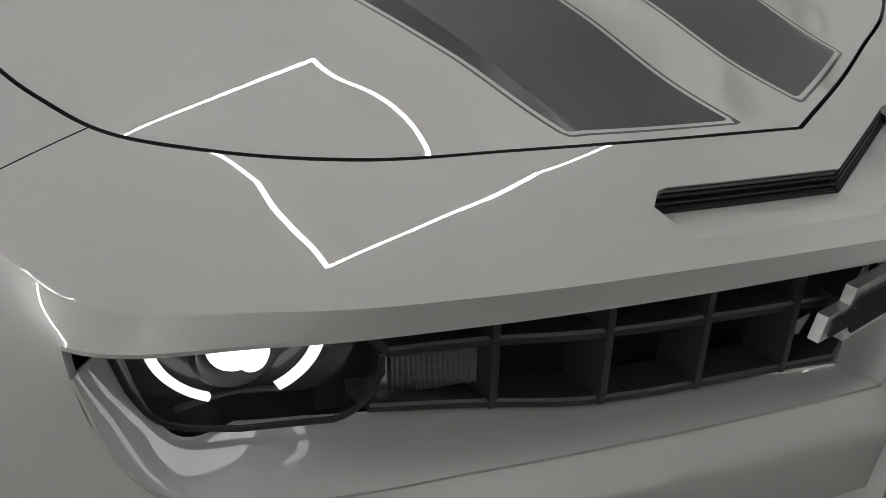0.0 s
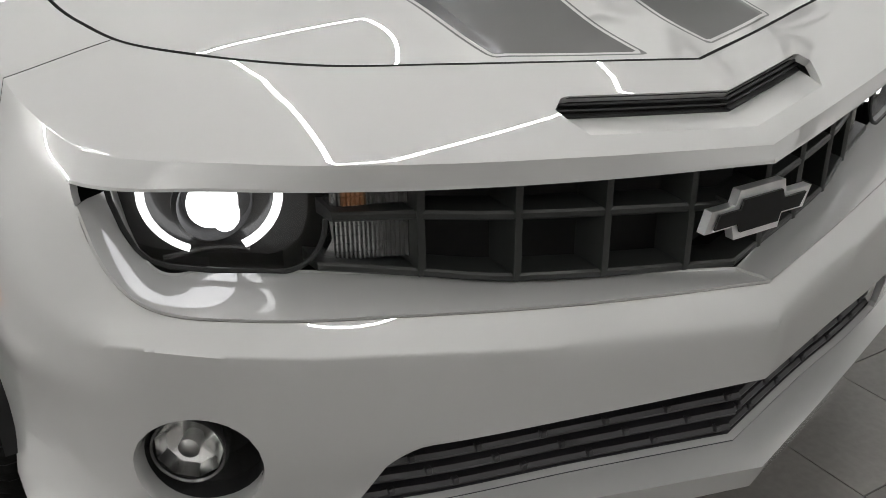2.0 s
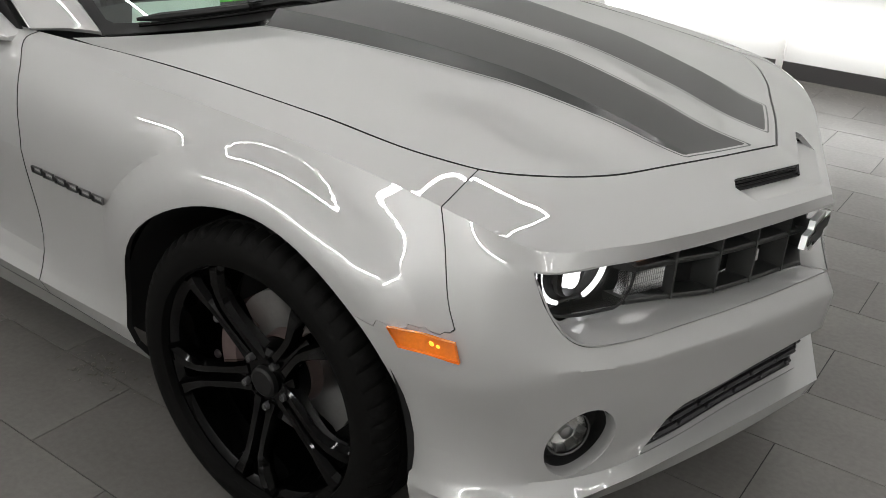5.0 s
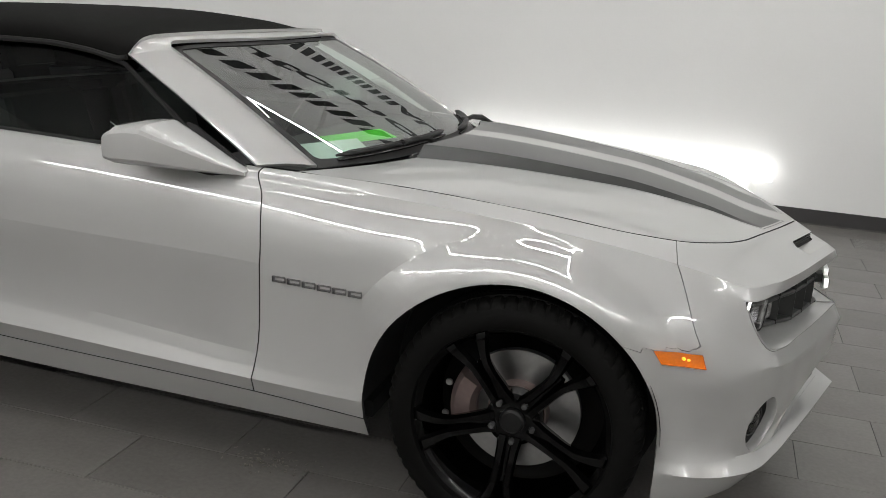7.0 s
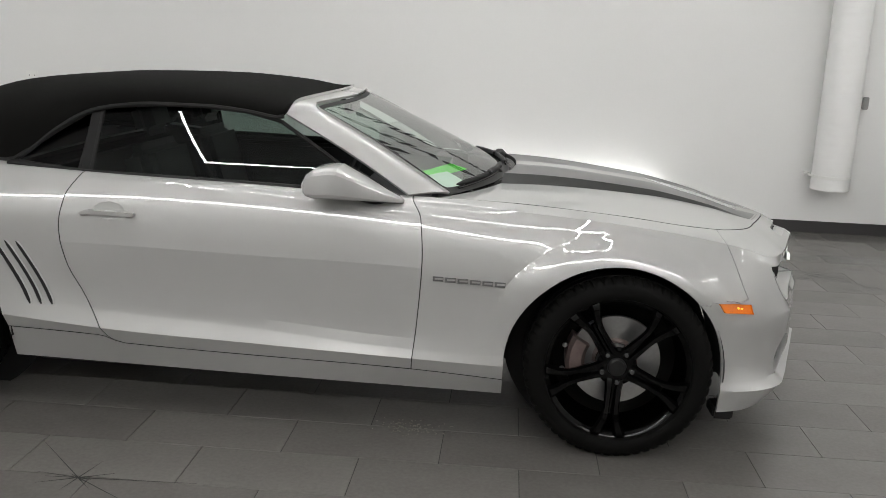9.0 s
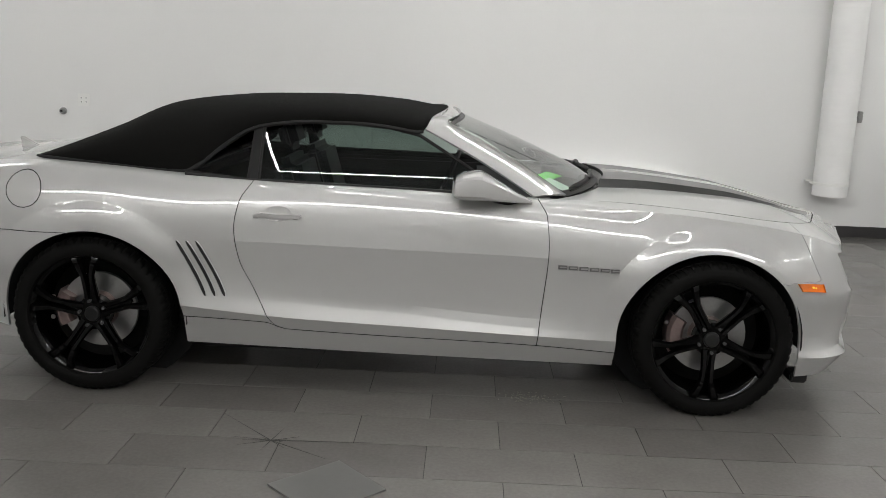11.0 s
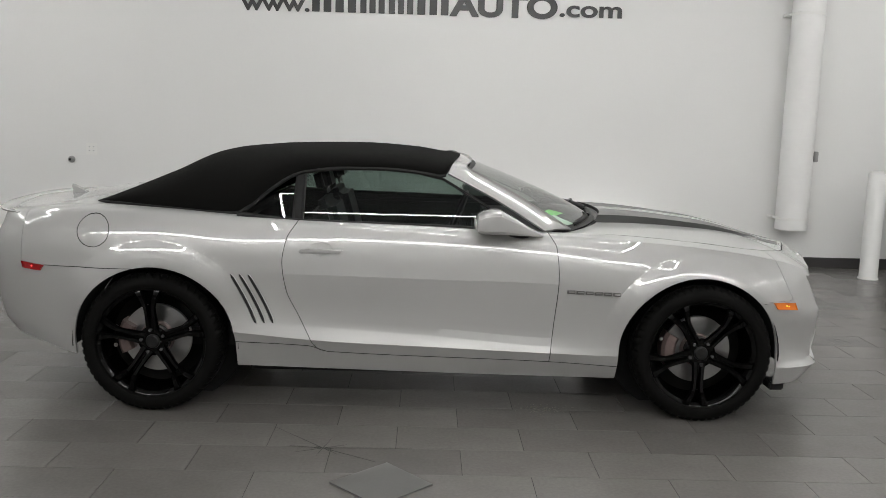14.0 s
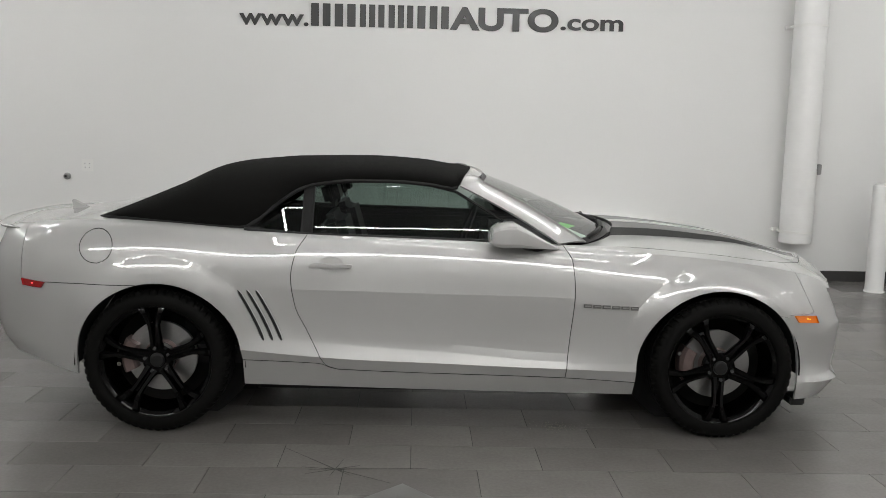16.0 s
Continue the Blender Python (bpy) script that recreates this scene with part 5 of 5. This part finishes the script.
def outlet():
    ob = thing("wall_outlet", "white double socket plate fixed to the wall", "socket")
    x, z, y = -3.542, 1.066, WALL_Y
    part("plate", box(bmesh.new(), (x - .058, y - .008, z - .062), (x + .058, y, z + .062), .004, 2), WHITEPLASTIC, ob)
    for dx in (-.024, .024):
        for dz in (-.02, .02):
            part("socket", box(bmesh.new(), (x + dx - .012, y - .0105, z + dz - .013), (x + dx + .012, y - .007, z + dz + .013), .002, 1), PIPEWRAP, ob)
            part("slot", box(bmesh.new(), (x + dx - .004, y - .0112, z + dz - .005), (x + dx + .004, y - .0102, z + dz + .005)), INK, ob)


outlet()
ob = thing("wall_peg", "small dark metal stub with a flange on the wall", "fitting")
bm = lathe([(.0, -.05), (.022, -.05), (.026, -.045), (.026, -.012), (.036, -.010), (.036, 0), (.0, 0)], 24)
bmesh.ops.transform(bm, matrix=Matrix.Translation((-3.752, WALL_Y, .951)), verts=bm.verts)
part("stub", bm, STEEL, ob)
part("stub_hole", box(bmesh.new(), (-3.765, WALL_Y - .0515, .94), (-3.742, WALL_Y - .0495, .962), .004, 1), GAP, ob)

# wrapped vertical pipe with its brackets
ob = thing("vertical_pipe", "white jacketed pipe running up the wall on brackets", "pipe")
prof = []
for i in range(0, 240):
    z = .43 + i * .0158
    prof.append((.162 - (.0025 if i % 6 == 0 else 0) + .001 * math.sin(i * 1.7), z))
bm = lathe([(.0, .43)] + [(.150, .43)] + prof, 40, "z")
bmesh.ops.transform(bm, matrix=Matrix.Translation((3.805, 3.93, 0)), verts=bm.verts)
part("jacket", bm, PIPEWRAP, ob)
for z in (.545, 2.63):
    bm = bmesh.new()
    box(bm, (3.62, WALL_Y - .03, z - .018), (3.70, WALL_Y - .002, z + .018), .004, 1)
    box(bm, (3.635, 3.93, z - .012), (3.655, WALL_Y - .02, z + .012), .003, 1)
    box(bm, (3.60, 4.02, z - .012), (3.75, 4.04, z + .012), .003, 1)
    br = part("bracket", bm, WHITEPLASTIC, ob)
    bm = lathe([(.163, z - .014), (.168, z - .012), (.168, z + .012), (.163, z + .014)], 40, "z", True)
    bmesh.ops.transform(bm, matrix=Matrix.Translation((3.805, 3.93, 0)), verts=bm.verts)
    part("pipe_clamp", bm, WHITEPLASTIC, br)
ob = thing("junction_box", "small grey junction box on the wall behind the pipe", "socket")
part("cover", box(bmesh.new(), (4.055, WALL_Y - .05, 1.13), (4.10, WALL_Y, 1.24), .006, 2), STEEL, ob)


def bollard(x, y, h):
    ob = thing("bollard", "white painted steel bollard standing on the floor", "bollard", "bollards")
    prof = [(.0, h + .03), (.05, h + .026), (.082, h + .006), (.088, h - .02), (.088, .012), (.098, .010), (.098, 0)]
    bm = lathe(prof, 32, "z")
    bmesh.ops.transform(bm, matrix=Matrix.Translation((x, y, 0)), verts=bm.verts)
    part("post", bm, PIPEWRAP, ob)


bollard(4.455, 3.48, 1.06)
bollard(5.35, 3.48, 1.06)
ob = thing("tool_cart", "black metal cart on castors beside the wall", "cart")
part("cart_body", box(bmesh.new(), (4.93, 3.62, .10), (5.6, 4.05, .98), .012, 2), TRIM, ob)
part("cart_top", box(bmesh.new(), (4.91, 3.60, .98), (5.62, 4.07, 1.01), .006, 2), GRILLE, ob)
for x in (5.0, 5.52):
    for y in (3.68, 3.99):
        bm = lathe([(.0, -.015), (.045, -.015), (.05, -.008), (.05, .008), (.045, .015), (.0, .015)], 20)
        bmesh.ops.transform(bm, matrix=Matrix.Translation((x, y, .05)), verts=bm.verts)
        part("castor", bm, TRIM, ob)

# lamp along the foot of the wall
ob = thing("wall_light", "long white light bar low along the wall", "light")
bm = bmesh.new()
pipe(bm, [(-.2, 4.02, .345), (2.32, 4.02, .345)], .05, 16)
part("diffuser", bm, WALLTUBE, ob)
for x in (-.1, 1.05, 2.2):
    part("light_stand", box(bmesh.new(), (x - .02, 4.03, 0), (x + .02, 4.07, .33), .004), WHITEPLASTIC, ob)

# loose square tile
ob = thing("loose_tile", "loose square grey tile lying on the floor", "tile")
bm = bmesh.new()
prism(bm, [(-.415, -1.83, .001), (-.195, -2.05, .001), (.025, -1.83, .001), (-.180, -1.60, .001)], (0, 0, .007))
part("slab", bm, TILE_ONE, ob)

# scratches and grit
ob = thing("floor_scratch", "star-shaped scratch mark in the floor tiles", "scratch")
bm = bmesh.new()
rng = random.Random(4)
for ang, ln, back in ((.05, .42, .12), (2.35, .38, .10), (1.35, .14, .10), (-.55, .30, .05), (.42, .12, .14), (3.0, .16, .05)):
    d = Vector((math.cos(ang), math.sin(ang), 0))
    n_ = Vector((-d.y, d.x, 0)) * .0022
    c0 = Vector((-.488, -1.426, .0012))
    prism(bm, [c0 - d * back, c0 + n_, c0 + d * ln, c0 - n_], (0, 0, .0008))
part("groove", bm, GROUT, ob)
ob = thing("floor_grit", "scattered dried leaf bits and grit on the floor", "debris", kind="stuff")
bm = bmesh.new()
for i in range(95):
    near = i < 110
    x = rng.gauss(.62, .07) if near else rng.uniform(-2.2, 2.4)
    y = rng.gauss(-.80, .035) if near else rng.uniform(-2.0, -.6)
    a, s_ = rng.uniform(0, 6.3), rng.uniform(.002, .007) * (1 if near else .6)
    d = Vector((math.cos(a), math.sin(a), 0)) * s_
    n_ = Vector((-d.y, d.x, 0)) * rng.uniform(.2, .5)
    c0 = Vector((x, y, .0008))
    prism(bm, [c0 - d, c0 + n_, c0 + d, c0 - n_ * .7], (0, 0, rng.uniform(.001, .004)))
part("bits", bm, LEAFBITS, ob)

# papers on the dashboard behind the windscreen
ob = thing("dash_paper", "white printed sheet lying behind the windscreen", "paper")
bm = bmesh.new()
prism(bm, [(.66, -.60, .955), (.80, -.42, .968), (.70, -.34, 1.005), (.56, -.52, .992)], (0, 0, .002))
part("sheet", bm, PAPER, ob)
bm = bmesh.new()
for k in range(3):
    prism(bm, [(.615 + .02 * k, -.53 + .04 * k, .9755), (.66 + .02 * k, -.47 + .04 * k, .9795), (.654 + .02 * k, -.465 + .04 * k, .981), (.609 + .02 * k, -.525 + .04 * k, .977)], (0, 0, .003))
part("print_bar", bm, INK, ob)
ob = thing("green_card", "bright green card lying on the dashboard", "card")
bm = bmesh.new()
prism(bm, [(.66, -.38, .988), (.78, -.16, .996), (.70, -.12, 1.012), (.58, -.42, 1.006)], (0, 0, .002))
part("card", bm, GREEN, ob)


# ---- lamps of the hall and added fill tubes ----
def led_or_fill_tube(a, b, r, label="white linear tube light hung under the ceiling, mirrored in paint or added as fill"):
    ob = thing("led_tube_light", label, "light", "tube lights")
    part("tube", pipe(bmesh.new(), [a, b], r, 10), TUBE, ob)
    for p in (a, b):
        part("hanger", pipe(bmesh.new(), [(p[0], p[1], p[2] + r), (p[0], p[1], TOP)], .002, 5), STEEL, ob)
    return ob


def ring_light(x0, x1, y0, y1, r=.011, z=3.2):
    """Four tubes in a rectangle under the ceiling, mirrored in the car or added as fill."""
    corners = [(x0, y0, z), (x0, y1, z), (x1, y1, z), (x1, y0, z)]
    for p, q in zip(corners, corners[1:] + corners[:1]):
        led_or_fill_tube(p, q, r)


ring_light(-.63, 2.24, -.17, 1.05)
# East and west rings are unseen, added to brighten nose and wall ends.
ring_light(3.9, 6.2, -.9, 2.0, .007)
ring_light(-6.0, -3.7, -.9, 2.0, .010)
# Ring whose reflection lies on the side windows and flares.
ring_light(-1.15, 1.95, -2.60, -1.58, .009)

# long unseen tubes, added to wash the walls behind the camera as fill
led_or_fill_tube((-6.8, -8.5, 5.0), (6.8, -8.5, 5.0), .042)
led_or_fill_tube((7.1, -5.5, 5.0), (7.1, 2.5, 5.0), .008)


# ---- floor tiles ----
TW, TH, JOINT = .608, .3035, .003
tile_meshes = []
for k in range(2):
    w = TW if k == 0 else TW
    bm = box(bmesh.new(), (JOINT / 2, JOINT / 2, -.010), (TW - JOINT / 2, TH - JOINT / 2, 0))
    bmesh.ops.bevel(bm, geom=[e for e in bm.edges if all(v.co.z > -.001 for v in e.verts)], offset=.0005, segments=1, affect="EDGES")
    me = bpy.data.meshes.new("floor_tile")
    bm.to_mesh(me)
    bm.free()
    me.materials.append(TILE)
    tile_meshes.append(me)
rest_v, rest_f = [], []
single = 0
rng = random.Random(11)
j0, j1 = int((Y0 + .196) / TH) - 1, int((WALL_Y + .196) / TH) + 2
for j in range(j0, j1):
    y = -.196 + j * TH
    for i in range(-14, 15):
        x = -.755 + i * TW + (TW / 2 if j % 2 else 0)
        if x + TW < X0 or x > X1 or y + TH < Y0 or y > WALL_Y:
            continue
        lo, hi = max(x, X0), min(x + TW, X1)
        y0, y1 = max(y, Y0), min(y + TH, WALL_Y - .013)
        whole_tile = hi - lo > TW - 1e-6 and y1 - y0 > TH - 1e-6
        near = -3.1 < x < 4.6 and -2.5 < y < 3.9
        if whole_tile and near and single < 300 and (-2.3 < y < .2 or (x > 1.6 and y < 3.9)):
            t = new("floor_tile", tile_meshes[0])
            t.parent = floor
            t.location = (x, y, rng.uniform(-.0003, .0002))
            single += 1
        else:
            b_ = len(rest_v)
            g = JOINT / 2
            rest_v += [(lo + g, y0 + g, 0), (hi - g, y0 + g, 0), (hi - g, y1 - g, 0), (lo + g, y1 - g, 0), (lo + g, y0 + g, -.008), (hi - g, y0 + g, -.008), (hi - g, y1 - g, -.008), (lo + g, y1 - g, -.008)]
            rest_f += [(b_, b_ + 1, b_ + 2, b_ + 3)] + [(b_ + k, b_ + 4 + k, b_ + 4 + (k + 1) % 4, b_ + (k + 1) % 4) for k in range(4)]
ob = put("floor_tiling", mesh_of("floor_tiling", rest_v, rest_f, [TILE], smooth=False), floor)
tagged(ob, kind="stuff")
